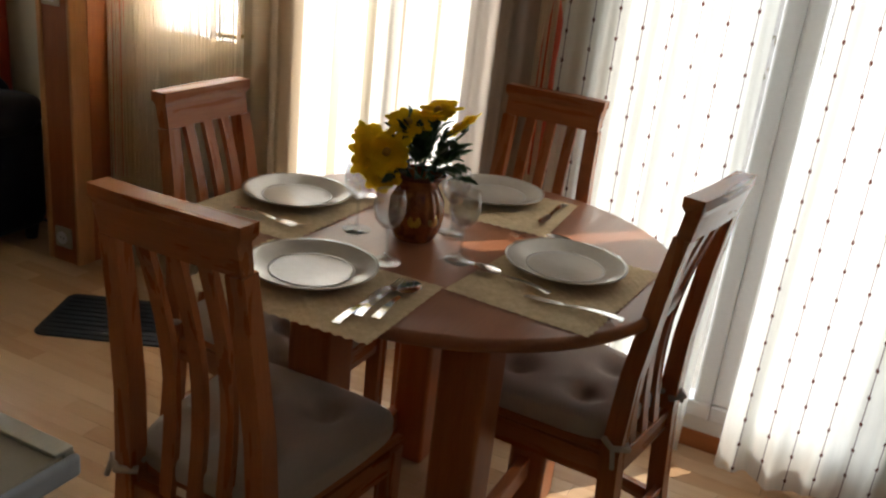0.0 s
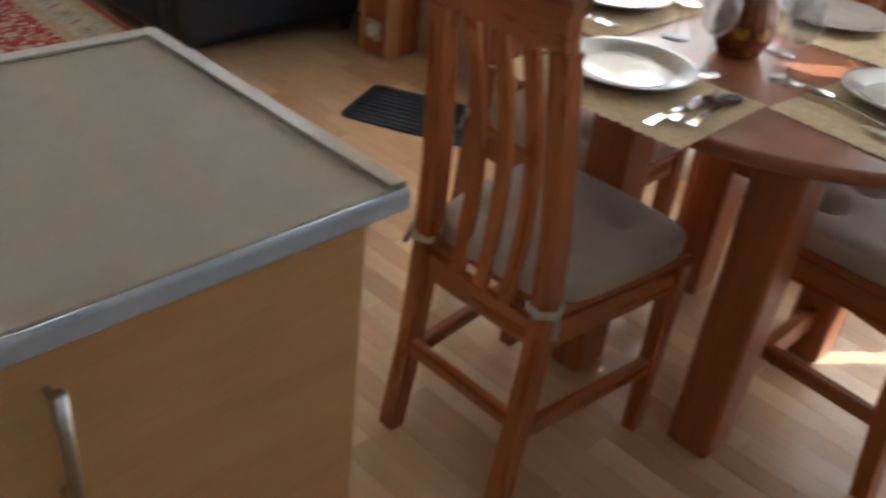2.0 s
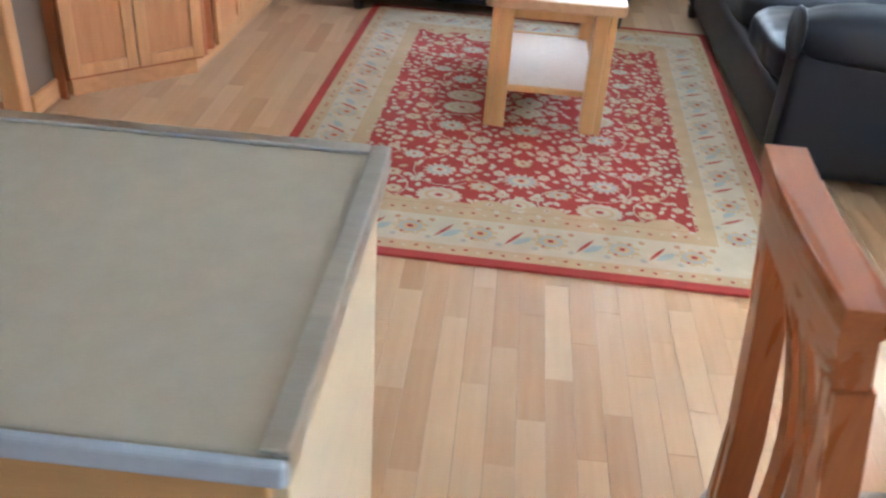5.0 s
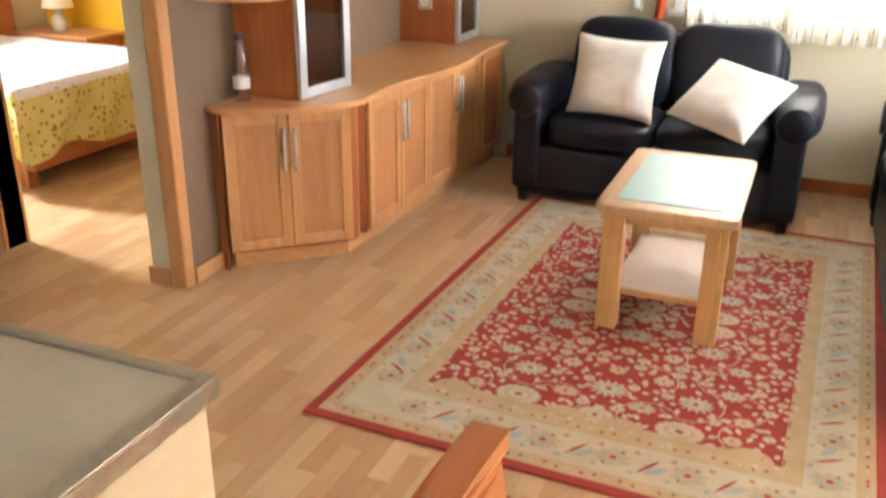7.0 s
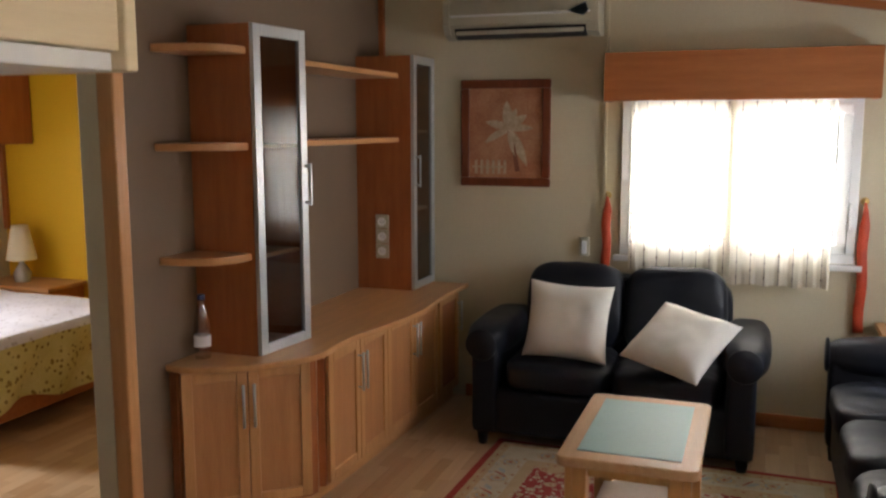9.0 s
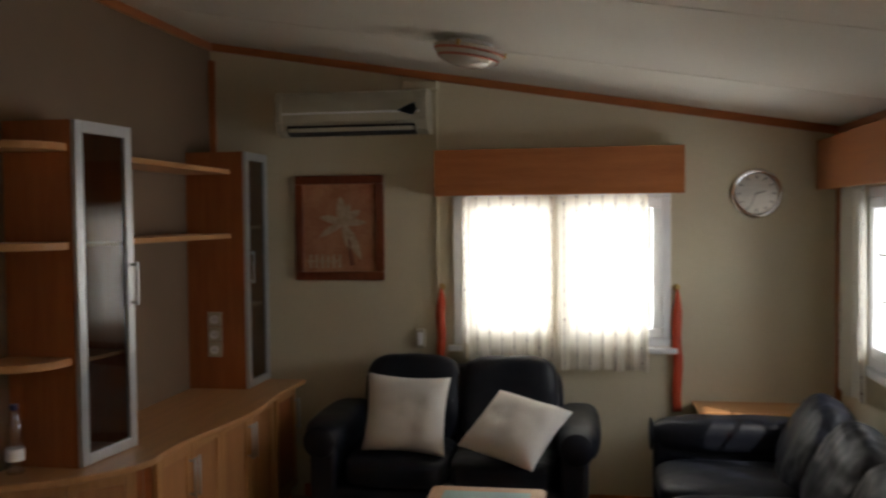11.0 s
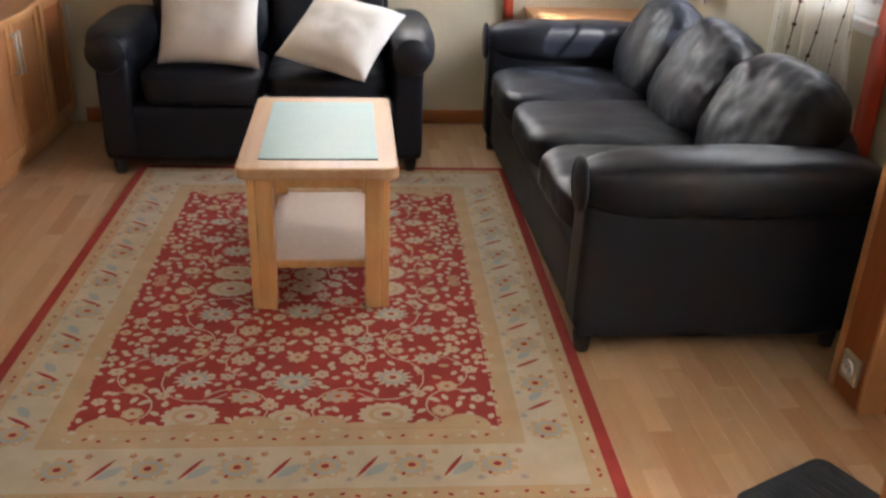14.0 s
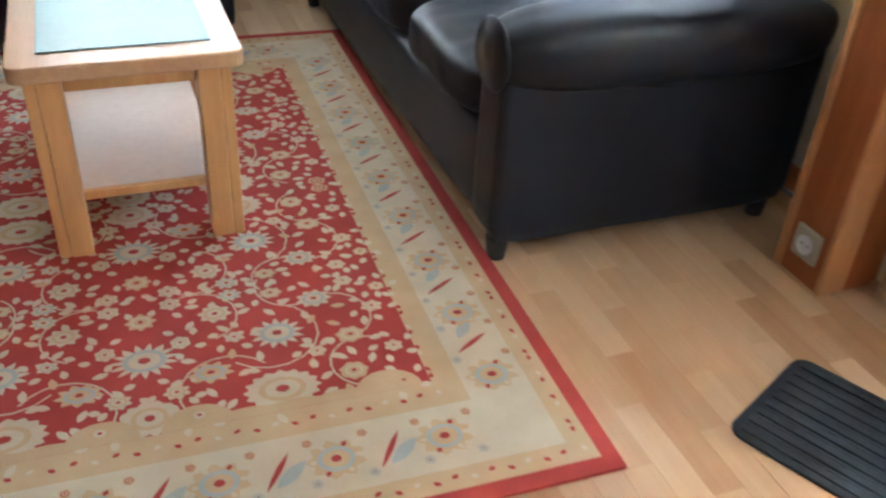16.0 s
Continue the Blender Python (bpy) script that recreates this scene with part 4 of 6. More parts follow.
def placemat(cx, cy, w, d, rz):
    n, m = int(w / 0.0055), int(d / 0.0055)
    bm = bmesh.new()
    rs = random.Random(int(cx * 1000))
    g = []
    for i in range(n + 1):
        row = []
        for j in range(m + 1):
            x, y = w * (i / n - 0.5), d * (j / m - 0.5)
            if i in (0, n):
                x += 0.0014 * math.sin(y * 2 * math.pi / 0.022) + rs.uniform(-0.001, 0.001)
            if j in (0, m):
                y += 0.0014 * math.sin(x * 2 * math.pi / 0.022) + rs.uniform(-0.001, 0.001)
            z = 0.0022 + 0.0014 * math.sin(x * 2 * math.pi / 0.022) * math.sin(y * 2 * math.pi / 0.022)
            row.append(bm.verts.new((x, y, z)))
        g.append(row)
    for i in range(n):
        for j in range(m):
            bm.faces.new((g[i][j], g[i + 1][j], g[i + 1][j + 1], g[i][j + 1]))
    ob = tagged(from_bm("placemat", bm, M_WEAVE, True), "woven straw placemat with a ragged edge", "placemat", "place settings")
    ob.matrix_world = pose(cx, cy, TZ, 0, 0, rz)
    return ob


placemat(2.19, 1.338, 0.30, 0.40, 2)
placemat(2.545, 1.655, 0.40, 0.30, 0)
placemat(2.90, 1.30, 0.30, 0.40, 4)
placemat(2.53, 0.975, 0.405, 0.30, -4)


def plate(cx, cy, z, label, white=False):
    e = thing("dinner_plate", (cx, cy, z), label, "plate", "place settings")
    part("dish", lathe([(0, 0.002), (0.075, 0.002), (0.08, 0.0), (0.084, 0.002), (0.122, 0.017), (0.129, 0.020), (0.1295, 0.022), (0.122, 0.021), (0.088, 0.0075), (0.08, 0.0055), (0, 0.0055)], 64), M_PORCELAIN, e, "", True)
    part("well_ring", lathe([(0.0775, 0.0058), (0.080, 0.0066), (0.0835, 0.0075), (0.0825, 0.0062), (0.0775, 0.0056)], 64), M_PORC_WHITE, e, "", True)
    return e


for cx, cy in ((2.235, 1.375), (2.59, 1.665), (2.96, 1.31), (2.60, 0.985)):
    plate(cx, cy, TZ + 0.0042, "cream porcelain plate on a woven placemat")


def cutlery(kind, x, y, rz):
    z = TZ + 0.0075
    lab = {"fork": "polished steel fork on the placemat", "knife": "polished steel knife on the placemat", "spoon": "polished steel spoon on the placemat"}[kind]
    e = thing(kind, (x, y, z), lab, kind, "place settings", rz)
    L0 = 0.19
    n = 10
    part("handle", sweep([(-L0 / 2 + 0.115 * i / n, 0, 0.001 + 0.004 * math.sin(math.pi * i / n)) for i in range(n + 1)], [0.006 + 0.011 * (1 - i / n) ** 0.7 for i in range(n + 1)], 0.0026), M_CHROME, e)
    if kind == "knife":
        part("blade", sweep([(0.02, 0, 0.0016), (0.05, 0.001, 0.0016), (0.085, 0.001, 0.0016), (0.098, 0.0045, 0.0016)], [0.012, 0.019, 0.018, 0.004], 0.0018), M_CHROME, e)
    elif kind == "spoon":
        bm = bmesh.new()
        bmesh.ops.create_uvsphere(bm, u_segments=20, v_segments=10, radius=1)
        for v in bm.verts:
            top_side = v.co.z > 0
            v.co = Vector((0.055 + v.co.x * 0.034, v.co.y * 0.0215, 0.006 - (1 - (v.co.x ** 2 + v.co.y ** 2)) * (0.004 if top_side else 0.0058)))
        part("bowl", bm, M_CHROME, e, "", True)
    else:
        part("neck", sweep([(0.02, 0, 0.002), (0.035, 0, 0.0025), (0.052, 0, 0.002)], [0.006, 0.020, 0.0235], 0.002), M_CHROME, e)
        for k in range(4):
            part("tine", sweep([(0.051, -0.0098 + k * 0.0065, 0.002), (0.075, -0.0098 + k * 0.0065, 0.001), (0.096, -0.009 + k * 0.006, 0.004)], [0.0038, 0.0032, 0.002], 0.0018), M_CHROME, e)
    return e


for kind, x, y, rz in (("knife", 2.165, 1.215, 2), ("fork", 2.215, 1.205, 4), ("spoon", 2.225, 1.178, 6), ("fork", 2.20, 1.505, 0), ("knife", 2.41, 0.90, 95),
                       ("fork", 2.70, 1.06, 86), ("spoon", 2.745, 1.00, 84), ("spoon", 2.46, 1.055, 80), ("spoon", 2.70, 1.60, -86), ("fork", 2.42, 1.62, -92),
                       ("knife", 2.73, 1.655, -90), ("knife", 2.93, 1.135, 180), ("fork", 2.93, 1.48, 180)):
    cutlery(kind, x, y, rz)


def wine_glass(x, y):
    e = thing("wine_glass", (x, y, TZ), "clear stemmed wine glass standing on the table", "wine glass", "place settings")
    part("foot", lathe([(0, 0), (0.032, 0), (0.033, 0.0015), (0.012, 0.004), (0.005, 0.009), (0, 0.009)], 32), M_CRYSTAL, e, "", True)
    part("stem", lathe([(0, 0.0088), (0.005, 0.0088), (0.0036, 0.03), (0.0036, 0.06), (0.006, 0.072), (0, 0.072)], 16), M_CRYSTAL, e, "", True)
    part("bowl", lathe([(0.002, 0.0722), (0.014, 0.075), (0.027, 0.09), (0.034, 0.112), (0.033, 0.135), (0.029, 0.152), (0.0278, 0.152), (0.0318, 0.135), (0.0328, 0.112), (0.026, 0.092), (0.013, 0.077), (0.002, 0.0755)], 36), M_CRYSTAL, e, "", True)
    for o in e.children:
        o.visible_shadow = False
    return e


M_CRYSTAL = glass_mat("crystal", 0.02, (0.93, 0.94, 0.95), 0.13)
for x, y in ((2.39, 1.30), (2.50, 1.185), (2.51, 1.446), (2.64, 1.274)):
    wine_glass(x, y)

VX, VY = 2.555, 1.325
vase = thing("flower_vase", (VX, VY, TZ), "amber ribbed ceramic vase on the table", "vase")
body = lathe([(0, 0), (0.040, 0), (0.046, 0.006), (0.056, 0.035), (0.060, 0.062), (0.057, 0.09), (0.046, 0.113), (0.042, 0.124), (0.050, 0.140), (0.054, 0.146), (0.050, 0.147), (0.039, 0.124), (0, 0.118)], 72)
for v in body.verts:
    r = math.hypot(v.co.x, v.co.y)
    if 0.01 < v.co.z < 0.12 and r > 0.03:
        k = 1 + 0.035 * math.sin(18 * math.atan2(v.co.y, v.co.x))
        v.co.x *= k
        v.co.y *= k
part("body", body, M_VASE, vase, "", True)
part("rim", lathe([(0.0545, 0.142), (0.0585, 0.147), (0.056, 0.152), (0.050, 0.150), (0.0505, 0.1472), (0.0545, 0.142)], 48), M_VASE_DARK, vase, "", True)
for a in (205, 250, 300):
    part("painted_fruit", moved(lathe([(0, 0.004), (0.010, 0.003), (0.015, 0.0), (0, 0)], 14), pose(0.057 * math.cos(radians(a)), 0.057 * math.sin(radians(a)), 0.055) @ Matrix.Rotation(radians(a), 4, "Z") @ pose(0, 0, 0, 0, 90, 0)), M_BRASS if a == 250 else M_HEART, vase)

bouquet = thing("flower_bouquet", (VX, VY, TZ + 0.13), "yellow chrysanthemums with dark green leaves in the vase", "flowers")


def bloom(c, tilt, rz, r):
    m = pose(c[0], c[1], c[2], tilt, 0, rz)
    pet = []
    for ring, (cnt, rr, lift) in enumerate(((15, r, 0.15), (13, r * 0.82, 0.42), (10, r * 0.6, 0.75))):
        for k in range(cnt):
            a = 2 * math.pi * (k + 0.5 * ring) / cnt + 0.13 * math.sin(k * 5.1)
            q = rr * (0.92 + 0.12 * math.sin(k * 3.7 + ring))
            pts = [(0.004 + (q - 0.004) * f, lift * q * (f ** 1.3) * 0.7 - 0.10 * q * f * f, wd) for f, wd in ((0, 0.003), (0.35, 0.0085), (0.75, 0.0105), (0.95, 0.006), (1.0, 0.0015))]
            b = bmesh.new()
            rows = [(b.verts.new((x, -wd, z + 0.002)), b.verts.new((x, 0, z)), b.verts.new((x, wd, z + 0.002))) for x, z, wd in pts]
            for p, s in zip(rows, rows[1:]):
                b.faces.new((p[0], p[1], s[1], s[0]))
                b.faces.new((p[1], p[2], s[2], s[1]))
            pet.append(moved(b, Matrix.Rotation(a, 4, "Z")))
    fl = part("bloom", moved(join(*pet), m), M_PETAL, bouquet, "", True)
    part("flower_heart", moved(lathe([(0, 0.013), (0.006, 0.012), (0.010, 0.006), (0.009, 0), (0, 0)], 14), m), M_HEART, fl)
    part("calyx", moved(lathe([(0, -0.012), (0.006, -0.011), (0.013, -0.002), (0.008, 0.001), (0, 0.001)], 12), m), M_GREEN, fl)
    part("flower_stem", tube([(0, 0, -0.02), (c[0] * 0.45, c[1] * 0.45, c[2] * 0.5), tuple(m @ Vector((0, 0, -0.01)))], 0.0028, 6), M_GREEN, bouquet)


for c, tilt, rz, r in (((-0.045, 0.10, 0.075), 50, -20, 0.052), ((-0.08, 0.075, 0.055), 62, -60, 0.055), ((-0.095, 0.03, 0.075), 58, -95, 0.058),
                       ((-0.02, 0.03, 0.125), 25, -60, 0.052), ((0.03, -0.015, 0.15), 22, -120, 0.056), ((0.045, -0.07, 0.125), 42, 200, 0.048), ((-0.075, 0.05, 0.02), 80, -60, 0.042)):
    bloom(c, tilt, rz, r)
rs = random.Random(11)
for k in range(110):
    a, el = rs.uniform(0, 2 * math.pi), rs.uniform(-0.1, 1.2)
    rad = rs.uniform(0.03, 0.085)
    c = Vector((math.cos(a) * math.cos(el) * rad, math.sin(a) * math.cos(el) * rad, 0.03 + math.sin(el) * rad))
    l, w = rs.uniform(0.035, 0.055), rs.uniform(0.010, 0.017)
    b = bmesh.new()
    prof = ((0, 0.002), (0.2, 0.8), (0.35, 0.55), (0.55, 1.0), (0.7, 0.6), (0.85, 0.5), (1, 0.03))
    rows = [(b.verts.new((l * f, -w * q, 0.006 * math.sin(3 * f))), b.verts.new((l * f, 0, -0.003 + 0.006 * math.sin(3 * f))), b.verts.new((l * f, w * q, 0.006 * math.sin(3 * f)))) for f, q in prof]
    for p, s in zip(rows, rows[1:]):
        b.faces.new((p[0], p[1], s[1], s[0]))
        b.faces.new((p[1], p[2], s[2], s[1]))
    part("leaf", moved(b, Matrix.Translation(c) @ Euler((rs.uniform(-0.7, 0.7), -el + rs.uniform(-0.5, 0.7), a)).to_matrix().to_4x4()), M_GREEN, bouquet)


# ---------------------------------------------------------------- seating
def sofa(at, rz, width, depth, seats, label, back_h, pillowed):
    """Black leather sofa that faces local -y; origin at the floor under its middle."""
    e = thing("sofa", at, label, "sofa", "leather sofas", rz)
    w, d = width, depth
    aw = 0.17
    for sx in (-1, 1):
        for sy in (-1, 1):
            part("foot", moved(lathe([(0, 0), (0.022, 0), (0.03, 0.06), (0.03, 0.062), (0, 0.062)], 16), pose(sx * (w / 2 - 0.07), sy * (d / 2 - 0.06), 0)), M_DARK, e, "", True)
    part("base", moved(soft(w - 0.08, d - 0.06, 0.25, 14, 10), pose(0, 0.0, 0.186)), M_LEATHER, e, "", True)
    for sx in (-1, 1):
        x = sx * (w / 2 - aw / 2)
        part("arm_panel", moved(soft(aw - 0.03, d - 0.03, 0.48, 14, 10, 0.002, sx), pose(x, 0.0, 0.30)), M_LEATHER, e, "", True)
        roll = soft(aw + 0.065, d, 0.185, 3.2, 16, 0.004, 3 + sx, 9)
        part("arm_roll", moved(roll, pose(x + sx * 0.012, -0.005, 0.54)), M_LEATHER, e, "", True)
        part("arm_front", moved(lathe([(0, 0), (0.078, 0), (0.083, 0.006), (0.078, 0.014), (0, 0.016)], 28), pose(x + sx * 0.012, -d / 2 + 0.012, 0.535, 90, 0, 0)), M_LEATHER, e, "", True)
    inner = w - 2 * aw
    part("back_frame", moved(soft(inner + 0.04, 0.18, back_h - 0.16, 8, 12, 0.002, 1), pose(0, d / 2 - 0.10, 0.12 + (back_h - 0.16) / 2)), M_LEATHER, e, "", True)
    sw = inner / seats
    for i in range(seats):
        x = -inner / 2 + sw * (i + 0.5)
        part("seat_cushion", moved(soft(sw - 0.006, d - 0.20, 0.16, 5, 24, 0.006, i + 4.0, 9), pose(x, -0.095, 0.375)), M_LEATHER, e, "", True)
        if pillowed:
            part("back_cushion", moved(soft(sw * 1.02, 0.24, 0.47, 2.9, 34, 0.009, i * 3.1 + 1.0, 11), pose(x, d / 2 - 0.19, 0.575) @ pose(0, 0, 0, -25, 9 - 4 * i, 5 * (i - 1))), M_LEATHER, e, "", True)
        else:
            part("back_cushion", moved(soft(sw - 0.008, 0.20, back_h - 0.38, 4.2, 18, 0.007, i * 2.7 + 2.0, 7), pose(x, d / 2 - 0.19, 0.40 + (back_h - 0.36) / 2) @ pose(0, 0, 0, -9, 0, 0)), M_LEATHER, e, "", True)
    return e


sofa((1.43, 5.36, 0), 0, 1.42, 0.80, 2, "black leather two-seat sofa with rolled arms", 0.86, False)
sofa((2.885, 4.40, 0), -90, 2.04, 0.90, 3, "black leather three-seat sofa under the side window", 0.70, True)

for at, rx, ry, rz, s in (((1.20, 5.15, 0.648), -16, 2, -3, 1.0), ((1.765, 5.08, 0.605), -58, 37, 4, 2.0)):
    ob = tagged(from_bm("throw_pillow", throw_pillow(0.44 if s < 2 else 0.43, 0.40 if s < 2 else 0.41, 0.15, 24, s), M_CUSHION, True), "white cotton scatter cushion on the leather sofa", "cushion", "white cushions")
    ob.matrix_world = pose(at[0], at[1], at[2]) @ pose(0, 0, 0, 0, -12 if s > 1 else 0, rz) @ pose(0, 0, 0, rx) @ pose(0, 0, 0, 0, ry)

# coffee table
ct = thing("coffee_table", (1.705, 4.06, 0.010), "oak coffee table with an inset frosted glass top", "coffee table")


def rounded_slab(w, d, z0, z1, r=0.03):
    out = []
    for cx, cy, a0 in ((w / 2 - r, d / 2 - r, 0), (-w / 2 + r, d / 2 - r, 90), (-w / 2 + r, -d / 2 + r, 180), (w / 2 - r, -d / 2 + r, 270)):
        for k in range(5):
            a = radians(a0 + 22.5 * k)
            out.append((cx + r * math.cos(a), cy + r * math.sin(a)))
    return prism(out, z0, z1, 0.005)


part("tabletop", rounded_slab(0.485, 0.785, 0.455, 0.492), M_OAK_TOP, ct)
part("glass_inset", box(-0.18, -0.315, 0.4925, 0.18, 0.315, 0.4955, 0.001), M_FROST, ct, "frosted pale green glass")
for sx in (-1, 1):
    for sy in (-1, 1):
        part("leg", join(box(sx * 0.178 - 0.038, sy * 0.315 - 0.038, 0, sx * 0.178 + sx * 0.012, sy * 0.315 + 0.038, 0.4545, 0.004), box(sx * 0.178 + sx * 0.0125, sy * 0.315 - 0.036, 0, sx * 0.178 + 0.038, sy * 0.315 + 0.036, 0.4545, 0.004)) if sx > 0 else join(box(sx * 0.178 - 0.038, sy * 0.315 - 0.036, 0, sx * 0.178 - 0.0125, sy * 0.315 + 0.036, 0.4545, 0.004), box(sx * 0.178 - 0.012, sy * 0.315 - 0.038, 0, sx * 0.178 + 0.038, sy * 0.315 + 0.038, 0.4545, 0.004)), M_OAK, ct)
part("lower_shelf", box(-0.175, -0.30, 0.135, 0.175, 0.30, 0.15, 0.003), M_SHELF_WHITE, ct, "pale shelf board")
for sy in (-1, 1):
    part("shelf_edge", box(-0.139, sy * 0.3095 - 0.0085, 0.13, 0.139, sy * 0.3095 + 0.0085, 0.153, 0.003), M_OAK, ct)
    part("side_apron", box(-0.139, sy * 0.3165 - 0.0085, 0.405, 0.139, sy * 0.3165 + 0.0085, 0.4545, 0.003), M_OAK, ct)

side = thing("corner_shelf", (2.96, 5.59, 0), "beech topped corner ledge behind the sofa", "shelf")
part("top_board", box(-0.27, -0.13, 0.60, 0.44, 0.17, 0.625, 0.004), M_BEECH_X, side)
part("body", box(-0.25, -0.11, 0.0, 0.43, 0.165, 0.5995, 0.003), M_WALL, side)

# ---------------------------------------------------------------- wall unit
unit = thing("sideboard", (0, 0, 0), "beech sideboard with a wavy top along the taupe wall", "sideboard")


def wave(n=40):
    """Front line of the sideboard top."""
    keys = [(-0.09, 3.60), (0.03, 3.60), (0.21, 3.70), (0.34, 3.84), (0.405, 3.98), (0.40, 4.12), (0.405, 4.30), (0.445, 4.52), (0.48, 4.75), (0.49, 4.98), (0.47, 5.18), (0.46, 5.38), (0.47, 5.76)]
    pts = []
    for i in range(len(keys) - 1):
        p0, p1, p2, p3 = (Vector(keys[max(0, min(len(keys) - 1, i + k))]) for k in (-1, 0, 1, 2))
        for s in range(4):
            t = s / 4
            pts.append(0.5 * ((2 * p1) + (p2 - p0) * t + (2 * p0 - 5 * p1 + 4 * p2 - p3) * t * t + (3 * p1 - p0 - 3 * p2 + p3) * t ** 3))
    pts.append(Vector(keys[-1]))
    return [(p.x, p.y) for p in pts]


part("sideboard_top", prism([(XW + 0.001, 3.61)] + wave() + [(XW + 0.001, 5.76)], 0.675, 0.702, 0.006), M_BEECH_Y, unit)
part("carcass", prism([(XW + 0.002, 3.645), (-0.043, 3.622), (0.345, 3.972), (0.352, 4.02), (0.330, 4.07), (0.355, 4.085), (0.363, 4.72), (0.39, 5.38), (0.40, 5.74), (XW + 0.002, 5.74)], 0.07, 0.6745), M_CHERRY_Z, unit)
part("plinth", prism([(XW + 0.02, 3.665), (-0.043, 3.65), (0.315, 3.985), (0.315, 4.10), (0.34, 4.72), (0.37, 5.38), (0.38, 5.73), (XW + 0.02, 5.73)], 0.0, 0.0695), M_BEECH_Y, unit)
part("end_panel", prism([(XW + 0.002, 3.628), (-0.05, 3.606), (-0.05, 3.6185), (XW + 0.002, 3.642)], 0.0, 0.6745), M_CHERRY_Z, unit)


def unit_door(p, q, z0, z1, handle_end, dark=False):
    """Framed door between two points of the plan; the handle near its end or start."""
    p, q = Vector(p), Vector(q)
    L0 = (q - p).length
    ang = math.degrees(math.atan2(q.y - p.y, q.x - p.x))
    m = pose(p.x, p.y, 0, 0, 0, ang)
    fw = 0.045
    fm = M_BEECH_Z
    d = part("door", moved(join(box(0.002, -0.018, z0, fw, 0, z1, 0.003), box(L0 - fw, -0.018, z0, L0 - 0.002, 0, z1, 0.003), box(fw, -0.018, z0, L0 - fw, 0, z0 + fw, 0.003), box(fw, -0.018, z1 - fw, L0 - fw, 0, z1, 0.003)), m), fm, unit)
    part("door_panel", moved(box(fw, -0.010, z0 + fw, L0 - fw, -0.001, z1 - fw, 0.001), m), M_CHERRY_Z if dark else M_BEECH_PANEL, d, "darker wood panel")
    hx = L0 - 0.022 if handle_end else 0.022
    part("handle", moved(join(tube([(hx, -0.045, z1 - 0.24), (hx, -0.045, z1 - 0.06)], 0.006, 10), tube([(hx, -0.018, z1 - 0.225), (hx, -0.045, z1 - 0.225)], 0.004), tube([(hx, -0.018, z1 - 0.075), (hx, -0.045, z1 - 0.075)], 0.004)), m), M_ALU, d, "aluminium bar handle", True)


M_BEECH_PANEL = wood("beech_panel", (0.44, 0.19, 0.07), (0.54, 0.25, 0.10), "z")
a, b = Vector((-0.041, 3.618)), Vector((0.349, 3.970))
unit_door(a, (a + b) / 2, 0.085, 0.665, True)
unit_door((a + b) / 2, b, 0.085, 0.665, False)
line = [Vector(p) for p in ((0.359, 4.09), (0.3625, 4.405), (0.3665, 4.72), (0.381, 5.05), (0.394, 5.38))]
for i, he in ((0, True), (1, False), (2, True), (3, False)):
    unit_door(line[i], line[i + 1], 0.085, 0.665, he)
unit_door((0.397, 5.40), (0.403, 5.72), 0.085, 0.665, True, True)


